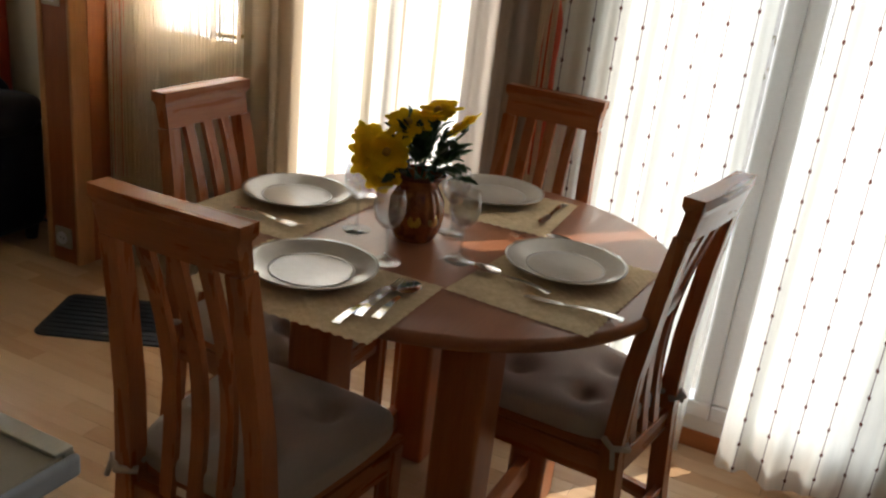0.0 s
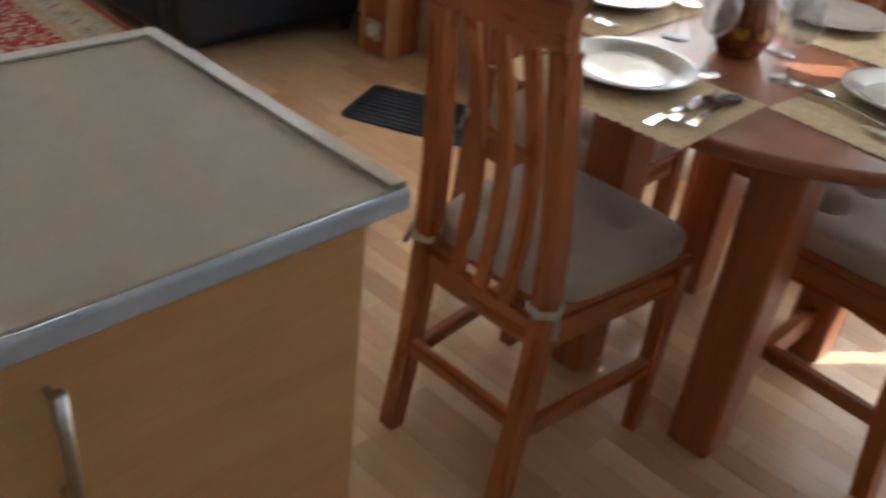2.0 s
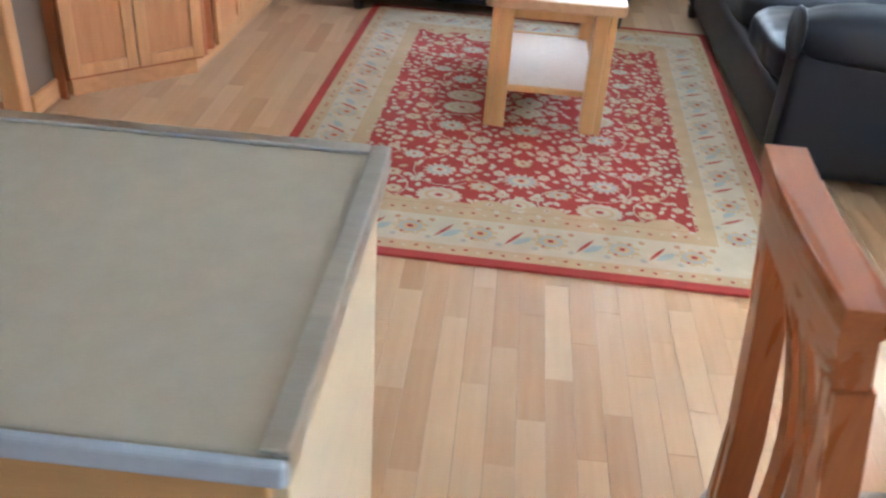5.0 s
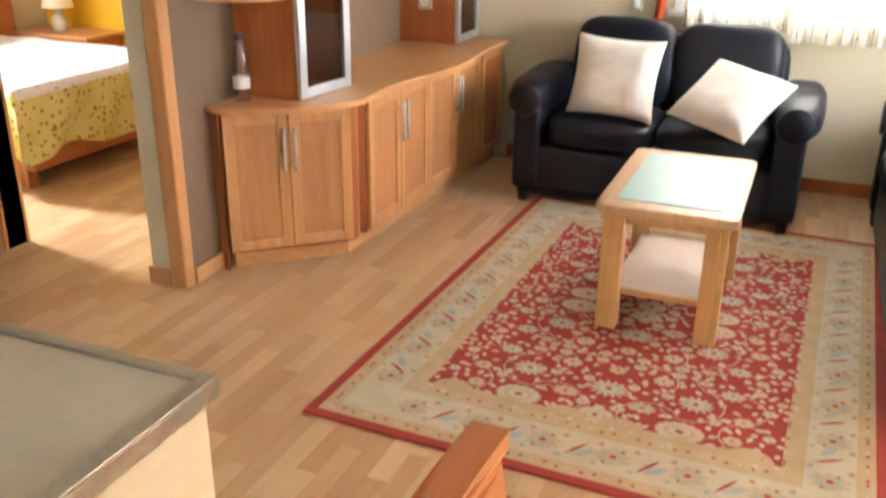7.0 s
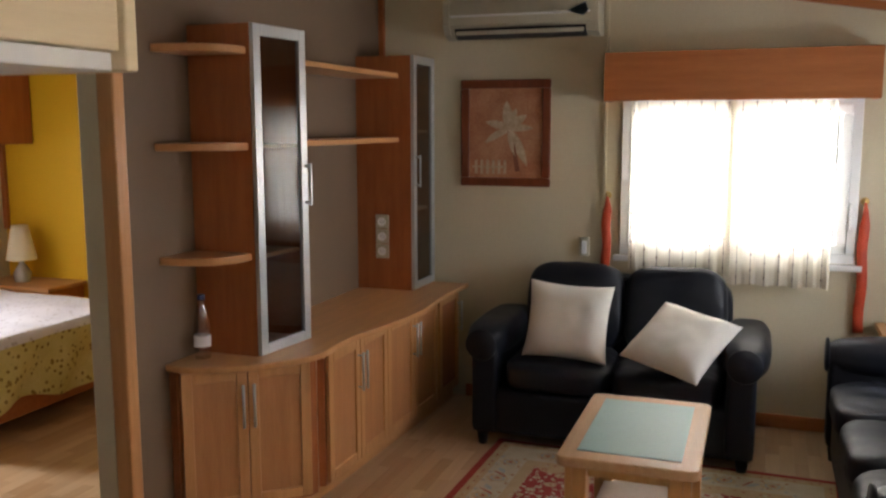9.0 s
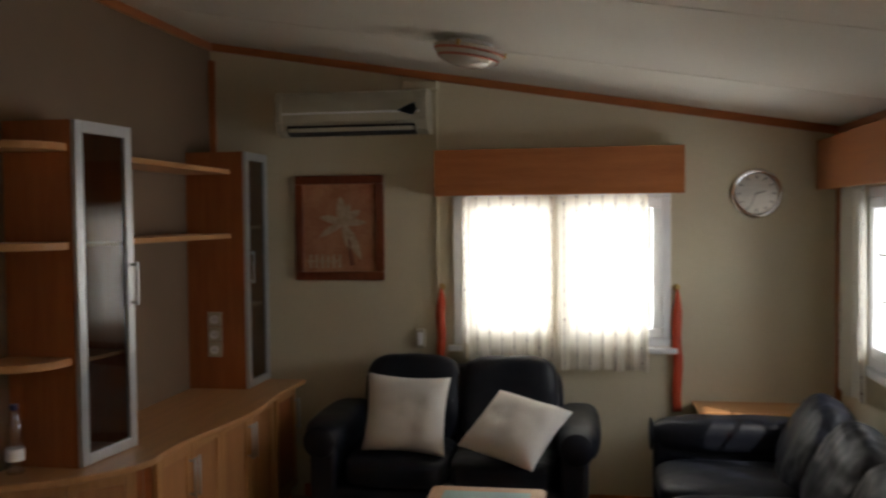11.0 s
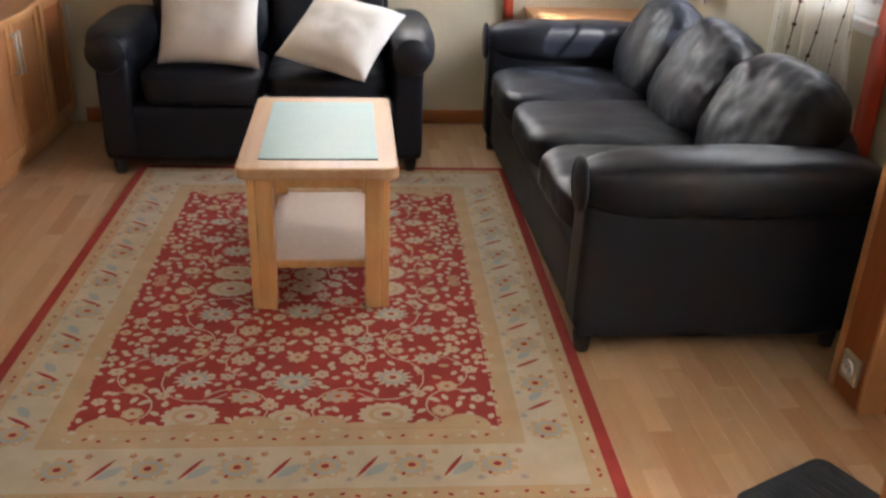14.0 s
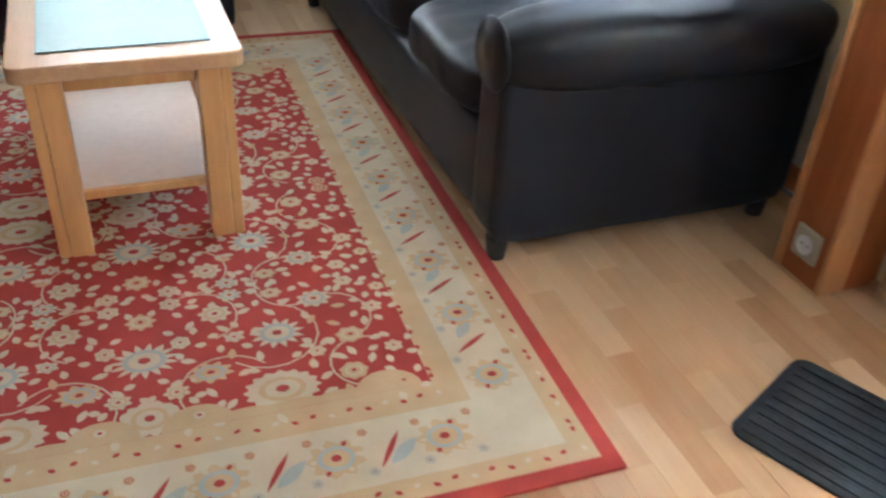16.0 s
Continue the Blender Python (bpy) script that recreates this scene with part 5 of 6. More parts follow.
def tall_unit(p, q, z0, z1, label, handle_end, shelves):
    """Tall cabinet with an aluminium-framed glass door from p to q in plan, back on the wall."""
    e = thing("display_cabinet", (0, 0, 0), label, "cabinet", "glass display cabinets")
    p, q = Vector(p), Vector(q)
    s = 0.018
    part("side_panel", prism([(XW + 0.002, p.y), (p.x - 0.02, p.y), (p.x - 0.02, p.y + s), (XW + 0.002, p.y + s)], z0, z1), M_CHERRY_Z, e)
    part("side_panel", prism([(XW + 0.002, q.y - s), (q.x - 0.02, q.y - s), (q.x - 0.02, q.y), (XW + 0.002, q.y)], z0, z1), M_CHERRY_Z, e)
    part("back_panel", box(XW + 0.002, p.y + s, z0, XW + 0.012, q.y - s, z1), M_CHERRY_Z, e)
    part("top_panel", prism([(XW + 0.013, p.y + s), (p.x - 0.02, p.y + s), (q.x - 0.02, q.y - s), (XW + 0.013, q.y - s)], z1 - s, z1), M_CHERRY_Y, e)
    part("bottom_panel", prism([(XW + 0.013, p.y + s), (p.x - 0.02, p.y + s), (q.x - 0.02, q.y - s), (XW + 0.013, q.y - s)], z0, z0 + s), M_CHERRY_Y, e)
    for z in shelves:
        part("shelf", prism([(XW + 0.013, p.y + s), (p.x - 0.04, p.y + s), (q.x - 0.04, q.y - s), (XW + 0.013, q.y - s)], z, z + 0.016), M_BEECH_Y, e)
    L0 = (q - p).length
    m = pose(p.x, p.y, 0, 0, 0, math.degrees(math.atan2(q.y - p.y, q.x - p.x)))
    f = 0.045
    d = part("door", moved(join(box(0, -0.001, z0 + 0.004, f, 0.019, z1, 0.002), box(L0 - f, -0.001, z0 + 0.004, L0, 0.019, z1, 0.002), box(f, -0.001, z0 + 0.004, L0 - f, 0.019, z0 + f, 0.002), box(f, -0.001, z1 - f, L0 - f, 0.019, z1, 0.002)), m), M_ALU, e, "aluminium door frame")
    g = part("pane", moved(box(f, 0.007, z0 + f, L0 - f, 0.011, z1 - f), m), M_SMOKED, d)
    g.visible_shadow = False
    hx = L0 - 0.02 if handle_end else 0.02
    zc = (z0 + z1) / 2 + 0.02
    part("handle", moved(join(box(hx - 0.006, -0.034, zc - 0.09, hx + 0.006, -0.026, zc + 0.09, 0.002), box(hx - 0.005, -0.027, zc - 0.085, hx + 0.005, 0.0, zc - 0.072), box(hx - 0.005, -0.027, zc + 0.072, hx + 0.005, 0.0, zc + 0.085)), m), M_ALU, d, "aluminium handle")
    return e


Z0 = 0.7025
tall_unit((0.205, 3.835), (0.245, 4.185), Z0, 2.04, "tall cherry display cabinet with a glass door", True, (1.10, 1.55))
tall_unit((0.255, 5.42), (0.255, 5.755), Z0, 2.03, "tall cherry display cabinet in the corner, glass door", False, (1.15, 1.60))


def quarter_shelf(z):
    out = [(XW + 0.002, 3.834)] + [(XW + 0.002 + 0.27 * math.cos(radians(a)) ** 0.8, 3.834 - 0.232 * math.sin(radians(a)) ** 0.8) for a in range(0, 91, 9)]
    ob = tagged(from_bm("corner_shelf", prism(out, z, z + 0.03, 0.004), M_BEECH_X), "rounded beech end shelf on the cabinet side", "shelf", "rounded end shelves")
    return ob


for z in (1.102, 1.545, 1.92):
    quarter_shelf(z)
for z in (1.55, 1.905):
    tagged(from_bm("wall_shelf", box(XW + 0.002, 4.19, z, 0.165, 5.418, z + 0.026, 0.003), M_BEECH_Y), "long beech shelf between the display cabinets", "shelf", "long wall shelves")
for z in (0.925, 1.01, 1.095):
    socket_plate((0.06, 5.419, z), 0, "steel socket plate on the cabinet side")

bottle = thing("water_bottle", (-0.02, 3.75, 0.703), "clear water bottle with a dark blue cap", "bottle")
bb = part("body", lathe([(0, 0), (0.030, 0), (0.033, 0.006), (0.031, 0.05), (0.033, 0.10), (0.031, 0.15), (0.026, 0.19), (0.013, 0.225), (0.012, 0.24), (0, 0.24)], 24), M_CRYSTAL, bottle, "", True)
bb.visible_shadow = False
part("label", lathe([(0.0335, 0.05), (0.0345, 0.05), (0.0345, 0.095), (0.0335, 0.095), (0.0335, 0.05)], 24), M_PVC, bottle, "white paper label")
part("cap", lathe([(0, 0.2405), (0.016, 0.2405), (0.016, 0.262), (0, 0.262)], 18), mottled("blue_cap", (0.01, 0.012, 0.05), (0.015, 0.02, 0.08), 5, 0.4), bottle)

# ---------------------------------------------------------------- on the north wall
pic = thing("framed_picture", (0.69, YN - 0.002, 1.597), "framed rust-coloured painting of a white lily", "picture")
W2, H2, F2 = 0.268, 0.307, 0.05
part("frame", join(box(-W2, -0.03, H2 - F2, W2, 0, H2, 0.008), box(-W2, -0.03, -H2, W2, 0, -H2 + F2, 0.008), box(-W2, -0.03, -H2 + F2, -W2 + F2, 0, H2 - F2, 0.008), box(W2 - F2, -0.03, -H2 + F2, W2, 0, H2 - F2, 0.008)), wood("dark_picture_frame", (0.15, 0.035, 0.012), (0.22, 0.055, 0.02), "z", 0.3), pic, "dark reddish wooden frame")
canvas = part("canvas", box(-W2 + F2, -0.012, -H2 + F2, W2 - F2, -0.004, H2 - F2), M_CANVAS, pic)
for ang, ln, wd in ((95, 0.165, 0.030), (70, 0.13, 0.020), (150, 0.16, 0.022), (196, 0.15, 0.020), (48, 0.16, 0.024), (16, 0.15, 0.020), (-56, 0.20, 0.027), (-74, 0.13, 0.018)):
    bmp = bmesh.new()
    rows = []
    for k in range(9):
        f = k / 8
        wv = wd * math.sin(math.pi * min(1, 0.08 + f * 0.92)) ** 0.8 + 0.001
        bend = -0.22 * ln * f * f if abs(ang - 88) > 20 else 0
        rows.append((bmp.verts.new((f * ln, 0, -wv)), bmp.verts.new((f * ln, -0.002, 0)), bmp.verts.new((f * ln, 0, wv))))
        for v in rows[-1]:
            v.co = Matrix.Rotation(radians(-ang), 4, "Y") @ v.co
            v.co.z += bend
    for p, s in zip(rows, rows[1:]):
        bmp.faces.new((p[0], p[1], s[1], s[0]))
        bmp.faces.new((p[1], p[2], s[2], s[1]))
    part("painted_petal", moved(bmp, pose(0.02, -0.0135, 0.02)), M_LILY, canvas)
part("painted_stem", moved(sweep([(0.02, 0, 0.02), (0.05, 0, -0.08), (0.075, 0, -0.22)], [0.018, 0.022, 0.03], 0.002, (0, 1, 0)), pose(0, -0.0135, 0)), M_STEM, canvas)
for k in range(6):
    x = -0.185 + k * 0.035
    part("painted_fence", box(x, -0.0145, -0.235, x + 0.016, -0.0125, -0.155), M_LILY, canvas)
part("painted_fence", box(-0.20, -0.0142, -0.20, 0.0, -0.0123, -0.19), M_LILY, canvas)

ac = thing("air_conditioner", (0.81, YN - 0.001, 2.25), "ivory split air conditioner high on the wall", "air conditioner")
prof = [(0, -0.115), (-0.10, -0.125), (-0.165, -0.10), (-0.195, -0.05), (-0.20, 0.06), (-0.185, 0.105), (-0.16, 0.118), (0, 0.118)]


def profile_bar(prof, x0, x1):
    bm = bmesh.new()
    r = [[bm.verts.new((x, y, z)) for y, z in prof] for x in (x0, x1)]
    k = len(prof)
    for i in range(k):
        j = (i + 1) % k
        bm.faces.new((r[0][i], r[0][j], r[1][j], r[1][i]))
    bm.faces.new(r[0][::-1])
    bm.faces.new(r[1])
    return bm


part("housing", profile_bar(prof, -0.40, 0.40), M_PLASTIC, ac)
for s in (-1, 1):
    part("end_cap", profile_bar([(y * 1.03 if y else 0, z * 1.03) for y, z in prof], *sorted((s * 0.401, s * 0.437))), M_PLASTIC, ac)
for k in range(11):
    z = 0.012 + k * 0.0085
    part("grille_slat", box(-0.38, -0.2035, z, 0.36, -0.197, z + 0.004), M_PLASTIC, ac)
part("front_ridge", box(-0.395, -0.208, -0.01, 0.395, -0.196, 0.002, 0.003), M_PVC, ac)
part("air_outlet", profile_bar([(-0.125, -0.121), (-0.166, -0.106), (-0.172, -0.098), (-0.19, -0.072), (-0.197, -0.072), (-0.172, -0.112), (-0.128, -0.128)], -0.37, 0.37), M_DARK, ac, "dark outlet slot")
part("vane", box(-0.36, -0.2, -0.108, 0.36, -0.186, -0.086, 0.003), M_PLASTIC, ac)
bmb = bmesh.new()
vs = [bmb.verts.new(p) for p in ((0.27, -0.2085, 0.0), (0.37, -0.2085, 0.045), (0.385, -0.2085, 0.0), (0.36, -0.2085, -0.028))]
bmb.faces.new(vs)
bmesh.ops.solidify(bmb, geom=bmb.faces[:], thickness=0.004)
part("badge", bmb, mottled("blue_grey_badge", (0.12, 0.17, 0.24), (0.16, 0.22, 0.3), 10, 0.3), ac, "plain blue-grey badge")

duct = tagged(from_bm("cable_duct", join(box(1.262, YN - 0.018, 0.86, 1.278, YN - 0.0005, 2.40, 0.003), box(1.08, YN - 0.06, 2.385, 1.285, YN - 0.0005, 2.43, 0.006)), M_WALL), "cream cable duct running down the wall", "cable duct")
ph = thing("wall_intercom", (1.165, YN - 0.001, 0.955), "small ivory wall handset beside the duct", "wall switch")
part("body", box(-0.028, -0.028, -0.055, 0.028, 0, 0.055, 0.008), M_PLASTIC, ph)
part("front_piece", box(-0.014, -0.04, -0.04, 0.016, -0.0285, 0.035, 0.005), M_PVC, ph)

clock = thing("wall_clock", (3.03, YN - 0.001, 1.765), "round chrome wall clock with a silver dial", "clock")
rot = pose(0, 0, 0, 90, 0, 0)
part("rim", moved(lathe([(0.112, 0.0), (0.135, 0.0), (0.137, 0.02), (0.130, 0.034), (0.116, 0.036), (0.108, 0.028), (0.112, 0.0)], 56), rot), M_CHROME, clock, "polished chrome rim", True)
part("dial", moved(lathe([(0, 0.0), (0.111, 0.0), (0.111, 0.016), (0, 0.016)], 48), rot), M_STEEL, clock)
for k in range(12):
    a = radians(30 * k)
    part("hour_mark", moved(box(-0.003, -0.002, 0.082, 0.003, 0.0, 0.100), pose(0, -0.0165, 0) @ Matrix.Rotation(a, 4, "Y")), M_DARK, clock)
for a, l, w in ((75, 0.05, 0.005), (205, 0.075, 0.0035)):
    part("clock_pointer", moved(box(-w / 2, -0.002, -0.01, w / 2, 0, l), pose(0, -0.0195, 0) @ Matrix.Rotation(radians(a), 4, "Y")), M_DARK, clock)

lx, ly = 1.62, 4.62
lamp = tagged(new("ceiling_lamp"), "shallow glass ceiling lamp with pinkish bands", "lamp")
lamp.matrix_world = Matrix.Translation((lx, ly, roof(lx) - 0.002)) @ Matrix.Rotation(math.atan(0.166), 4, "Y")
part("base_plate", lathe([(0, 0), (0.10, 0), (0.10, -0.022), (0, -0.022)], 40), M_PVC, lamp)
part("shade", lathe([(0.155, -0.028), (0.16, -0.034), (0.148, -0.058), (0.115, -0.088), (0.065, -0.106), (0, -0.112), (0, -0.107), (0.06, -0.100), (0.11, -0.083), (0.142, -0.054), (0.152, -0.034), (0.155, -0.028)], 56), M_PORCELAIN, lamp, "frosted glass shade", True)
for r, z in ((0.155, -0.0465), (0.135, -0.073)):
    part("band", lathe([(r - 0.004, z + 0.006), (r + 0.0035, z + 0.004), (r - 0.002, z - 0.006), (r - 0.008, z - 0.002), (r - 0.004, z + 0.006)], 56), mottled("rose_glass_band", (0.42, 0.16, 0.12), (0.5, 0.2, 0.15), 10, 0.25), lamp, "rose coloured band", True)
for k in range(3):
    a = radians(20 + 120 * k)
    part("clip", moved(box(0.146, -0.008, -0.045, 0.168, 0.008, -0.018, 0.003), Matrix.Rotation(a, 4, "Z")), M_BRASS, lamp)

# ---------------------------------------------------------------- bedroom
bed = thing("bed", (-2.3, 4.62, 0), "double bed with a flowered duvet", "bed")
part("bed_base", box(-0.72, -0.54, 0.10, 0.72, 0.60, 0.33, 0.01), M_CHERRY_X, bed)
for sx in (-0.62, 0.62):
    for sy in (-0.5, 0.5):
        part("bed_leg", box(sx - 0.03, sy - 0.03, 0, sx + 0.03, sy + 0.03, 0.0995), M_CHERRY_Z, bed)
part("mattress", moved(soft(1.46, 1.2, 0.22, 8, 12), pose(0, 0.0, 0.435)), M_CUSHION, bed, "", True)


def duvet_mesh():
    bm = bmesh.new()
    n = 60
    g = []
    hx, hy = 0.76, 0.64
    for i in range(n + 1):
        row = []
        for j in range(n + 1):
            u, v = (i / n * 2 - 1) * 1.36, (j / n * 2 - 1) * 1.42
            x, y, z = min(max(u, -1), 1) * hx, min(max(v, -1), 1) * hy, 0.555
            ov = max(abs(u) - 1, 0) * hx + max(abs(v) - 1, 0) * hy
            if u < -1:
                ov = max(abs(v) - 1, 0) * hy
            z -= min(ov * 1.35, 0.48)
            z -= 0.035 * math.sin(5.5 * (u + v)) * min(1, ov * 3)
            fold = 0.026 * math.sin(11 * (u * 1.1 + v)) * min(1, ov * 6)
            x += (0.02 * (u > 1) + fold) * (1 if u > 0 else 0) * (u > 1)
            y += (fold + 0.02) * (1 if v > 1 else -1 if v < -1 else 0)
            z += 0.014 * noise.noise(Vector((u * 3, v * 3, 1.0)))
            row.append(bm.verts.new((x, y, z)))
        g.append(row)
    for i in range(n):
        for j in range(n):
            bm.faces.new((g[i][j], g[i + 1][j], g[i + 1][j + 1], g[i][j + 1]))
    bmesh.ops.remove_doubles(bm, verts=bm.verts, dist=0.0005)
    return bm


dv = part("duvet", duvet_mesh(), M_DUVET, bed, "pale duvet with yellow-green flowers", True)
dv.data.materials.append(M_DUVET_TOP)
for poly in dv.data.polygons:
    if poly.center.z > 0.525:
        poly.material_index = 1
ob = tagged(from_bm("bed_pillow", moved(soft(0.36, 0.6, 0.14, 2.6, 14, 0.01, 3.0), pose(-2.82, 4.72, 0.625)), M_DUVET_TOP, True), "white flowered pillow at the bed's head", "pillow")
hb = thing("headboard", (-3.08, 4.75, 0), "dark wooden headboard against the wall", "headboard")
part("board", box(-0.015, -0.75, 0.05, 0.03, 0.70, 0.98, 0.01), M_CHERRY_Y, hb)
part("cap", box(-0.015, -0.76, 0.9805, 0.04, 0.71, 1.01, 0.006), M_CHERRY_Y, hb)
ns = thing("nightstand", (-2.83, 5.58, 0), "cherry nightstand beside the bed", "nightstand")
part("body", box(-0.22, -0.16, 0.02, 0.42, 0.18, 0.53, 0.004), M_CHERRY_X, ns)
part("top", box(-0.24, -0.18, 0.5305, 0.44, 0.19, 0.556, 0.005), M_BEECH_X, ns)
bl = thing("table_lamp", (-2.78, 5.58, 0.556), "small lamp with a cream cone shade", "lamp")
part("base", lathe([(0, 0), (0.05, 0), (0.055, 0.02), (0.06, 0.06), (0.04, 0.10), (0.018, 0.13), (0.014, 0.17), (0, 0.17)], 28), M_PORCELAIN, bl, "", True)
part("shade", lathe([(0.105, 0.16), (0.055, 0.40), (0.053, 0.40), (0.103, 0.16), (0.105, 0.16)], 36), M_SHADE, bl, "", True)
oc = thing("overhead_cupboard", (-2.86, 5.0, 1.52), "dark wooden cupboards over the bed", "cupboard")
part("body", box(-0.23, -0.9, 0, 0.05, 0.77, 0.60, 0.004), M_CHERRY_Z, oc)
for k in range(3):
    dd = part("door", box(0.0505, -0.9 + k * 0.557, 0.0, 0.069, -0.9 + (k + 1) * 0.557 - 0.005, 0.60, 0.004), M_CHERRY_Z, oc)
    part("handle", tube([(0.09, -0.85 + k * 0.557, 0.08), (0.09, -0.85 + k * 0.557, 0.18)], 0.005), M_ALU, dd)
structure("trim_bedroom_corner", box(XFAR, YN - 0.03, 0.9, XFAR + 0.04, YN, 2.2, 0.004), M_CHERRY_Z, "dark corner strip in the bedroom", "trim")

# ---------------------------------------------------------------- rug and mats
RX0, RX1, RY0, RY1 = 0.83, 2.485, 2.755, 5.06
rug = thing("rug", ((RX0 + RX1) / 2, (RY0 + RY1) / 2, 0), "red oriental rug with a cream flowered border", "rug", "", -1.6)
HX, HY = (RX1 - RX0) / 2, (RY1 - RY0) / 2


def rect_ring(a, b, c, d, z):
    """Flat frame between half sizes (a, b) outside and (c, d) inside."""
    bm = bmesh.new()
    loops = [[bm.verts.new((sx * p, sy * q, zz)) for sx, sy in ((-1, -1), (1, -1), (1, 1), (-1, 1))] for p, q, zz in ((a, b, z), (c, d, z), (c, d, z - 0.003), (a, b, z - 0.003))]
    for m in range(4):
        lo, hi = loops[m], loops[(m + 1) % 4]
        for k in range(4):
            bm.faces.new((lo[k], lo[(k + 1) % 4], hi[(k + 1) % 4], hi[k]))
    return bm


part("backing", box(-HX, -HY, 0.0, HX, HY, 0.006, 0.002), M_RUG_RED, rug)
part("red_edge", rect_ring(HX, HY, HX - 0.035, HY - 0.035, 0.010), M_RUG_RED, rug)
part("outer_gold_band", rect_ring(HX - 0.035, HY - 0.035, HX - 0.085, HY - 0.085, 0.0100), M_RUG_GOLD, rug)
part("cream_border", rect_ring(HX - 0.085, HY - 0.085, HX - 0.22, HY - 0.245, 0.0100), M_RUG_CREAM, rug)
part("inner_gold_band", rect_ring(HX - 0.22, HY - 0.245, HX - 0.28, HY - 0.315, 0.0100), M_RUG_GOLD, rug)
FX, FY = HX - 0.28, HY - 0.315
part("red_field", box(-FX, -FY, 0.006, FX, FY, 0.0100), M_RUG_RED, rug)

motif = {"cream": [], "gold": [], "blue": [], "red": []}


def flat(points, key, z):
    lift = sum(len(v) for v in motif.values()) * 2.5e-7
    motif[key].append([(x, y, z + lift) for x, y in points])


def rosette(x, y, r, n, key, heart, z, rot0=0.0, squash=1.0, notch=0.13):
    pts = []
    for k in range(n * 4):
        a = 2 * math.pi * k / (n * 4) + rot0
        q = r * (1 - notch + notch * math.cos(n * (a - rot0)))
        pts.append((x + q * math.cos(a), y + q * squash * math.sin(a)))
    flat(pts, key, z)
    flat([(x + r * 0.62 * math.cos(2 * math.pi * k / 12), y + r * 0.62 * squash * math.sin(2 * math.pi * k / 12)) for k in range(12)], heart, z + 0.0003)
    flat([(x + r * 0.45 * math.cos(2 * math.pi * k / 12), y + r * 0.45 * squash * math.sin(2 * math.pi * k / 12)) for k in range(12)], key, z + 0.0006)
    flat([(x + r * 0.18 * math.cos(2 * math.pi * k / 8), y + r * 0.18 * squash * math.sin(2 * math.pi * k / 8)) for k in range(8)], "red", z + 0.0009)


def leaf_shape(x, y, l, w, a, key, z):
    pts = []
    for k in range(7):
        f = k / 6
        pts.append((l * f, w * math.sin(math.pi * f) ** 0.8))
    for k in range(5, 0, -1):
        f = k / 6
        pts.append((l * f, -w * math.sin(math.pi * f) ** 0.8))
    ca, sa2 = math.cos(a), math.sin(a)
    flat([(x + px * ca - py * sa2, y + px * sa2 + py * ca) for px, py in pts], key, z)


def vine(x, y, r, a0, a1, w, key, z):
    n = 10
    o, i2 = [], []
    for k in range(n + 1):
        a = a0 + (a1 - a0) * k / n
        o.append((x + (r + w) * math.cos(a), y + (r + w) * math.sin(a)))
        i2.append((x + r * math.cos(a), y + r * math.sin(a)))
    for k in range(n):
        flat([i2[k], o[k], o[k + 1], i2[k + 1]], key, z)


ZM = 0.0106
PITCH = 2 * FY / 4
# one repeat of the field, mirrored about its middle line: x, y, radius, petals, colour, heart, squash, notch
BLOOMS = (
    (0.255, 0.06, 0.078, 16, "cream", "gold", 0.72, 0.07), (0.275, 0.235, 0.060, 13, "cream", "blue", 0.85, 0.20),
    (0.125, 0.145, 0.048, 9, "gold", "blue", 0.70, 0.16), (0.155, 0.335, 0.038, 8, "cream", "gold", 0.85, 0.14),
    (0.375, 0.335, 0.042, 9, "cream", "blue", 0.80, 0.15), (0.405, 0.075, 0.031, 7, "gold", "cream", 0.90, 0.08),
    (0.425, 0.19, 0.033, 7, "gold", "cream", 0.85, 0.10), (0.495, 0.275, 0.027, 6, "cream", "gold", 0.80, 0.14),
    (0.495, 0.02, 0.026, 6, "gold", "red", 0.85, 0.12), (0.505, 0.13, 0.022, 6, "cream", "gold", 0.90, 0.14),
    (0.075, 0.255, 0.022, 6, "cream", "gold", 1.00, 0.10), (0.345, 0.155, 0.021, 6, "cream", "gold", 0.90, 0.12),
    (0.090, 0.030, 0.026, 6, "cream", "gold", 0.85, 0.12), (0.185, 0.245, 0.024, 6, "cream", "blue", 0.80, 0.16),
    (0.285, 0.380, 0.028, 7, "gold", "cream", 0.75, 0.12), (0.455, 0.385, 0.024, 6, "cream", "gold", 0.85, 0.12),
    (0.055, 0.105, 0.028, 7, "cream", "gold", 0.80, 0.16), (0.195, 0.395, 0.030, 8, "cream", "blue", 0.80, 0.18),
    (0.065, 0.395, 0.026, 6, "cream", "gold", 0.90, 0.14), (0.525, 0.345, 0.020, 6, "gold", "cream", 0.90, 0.12))
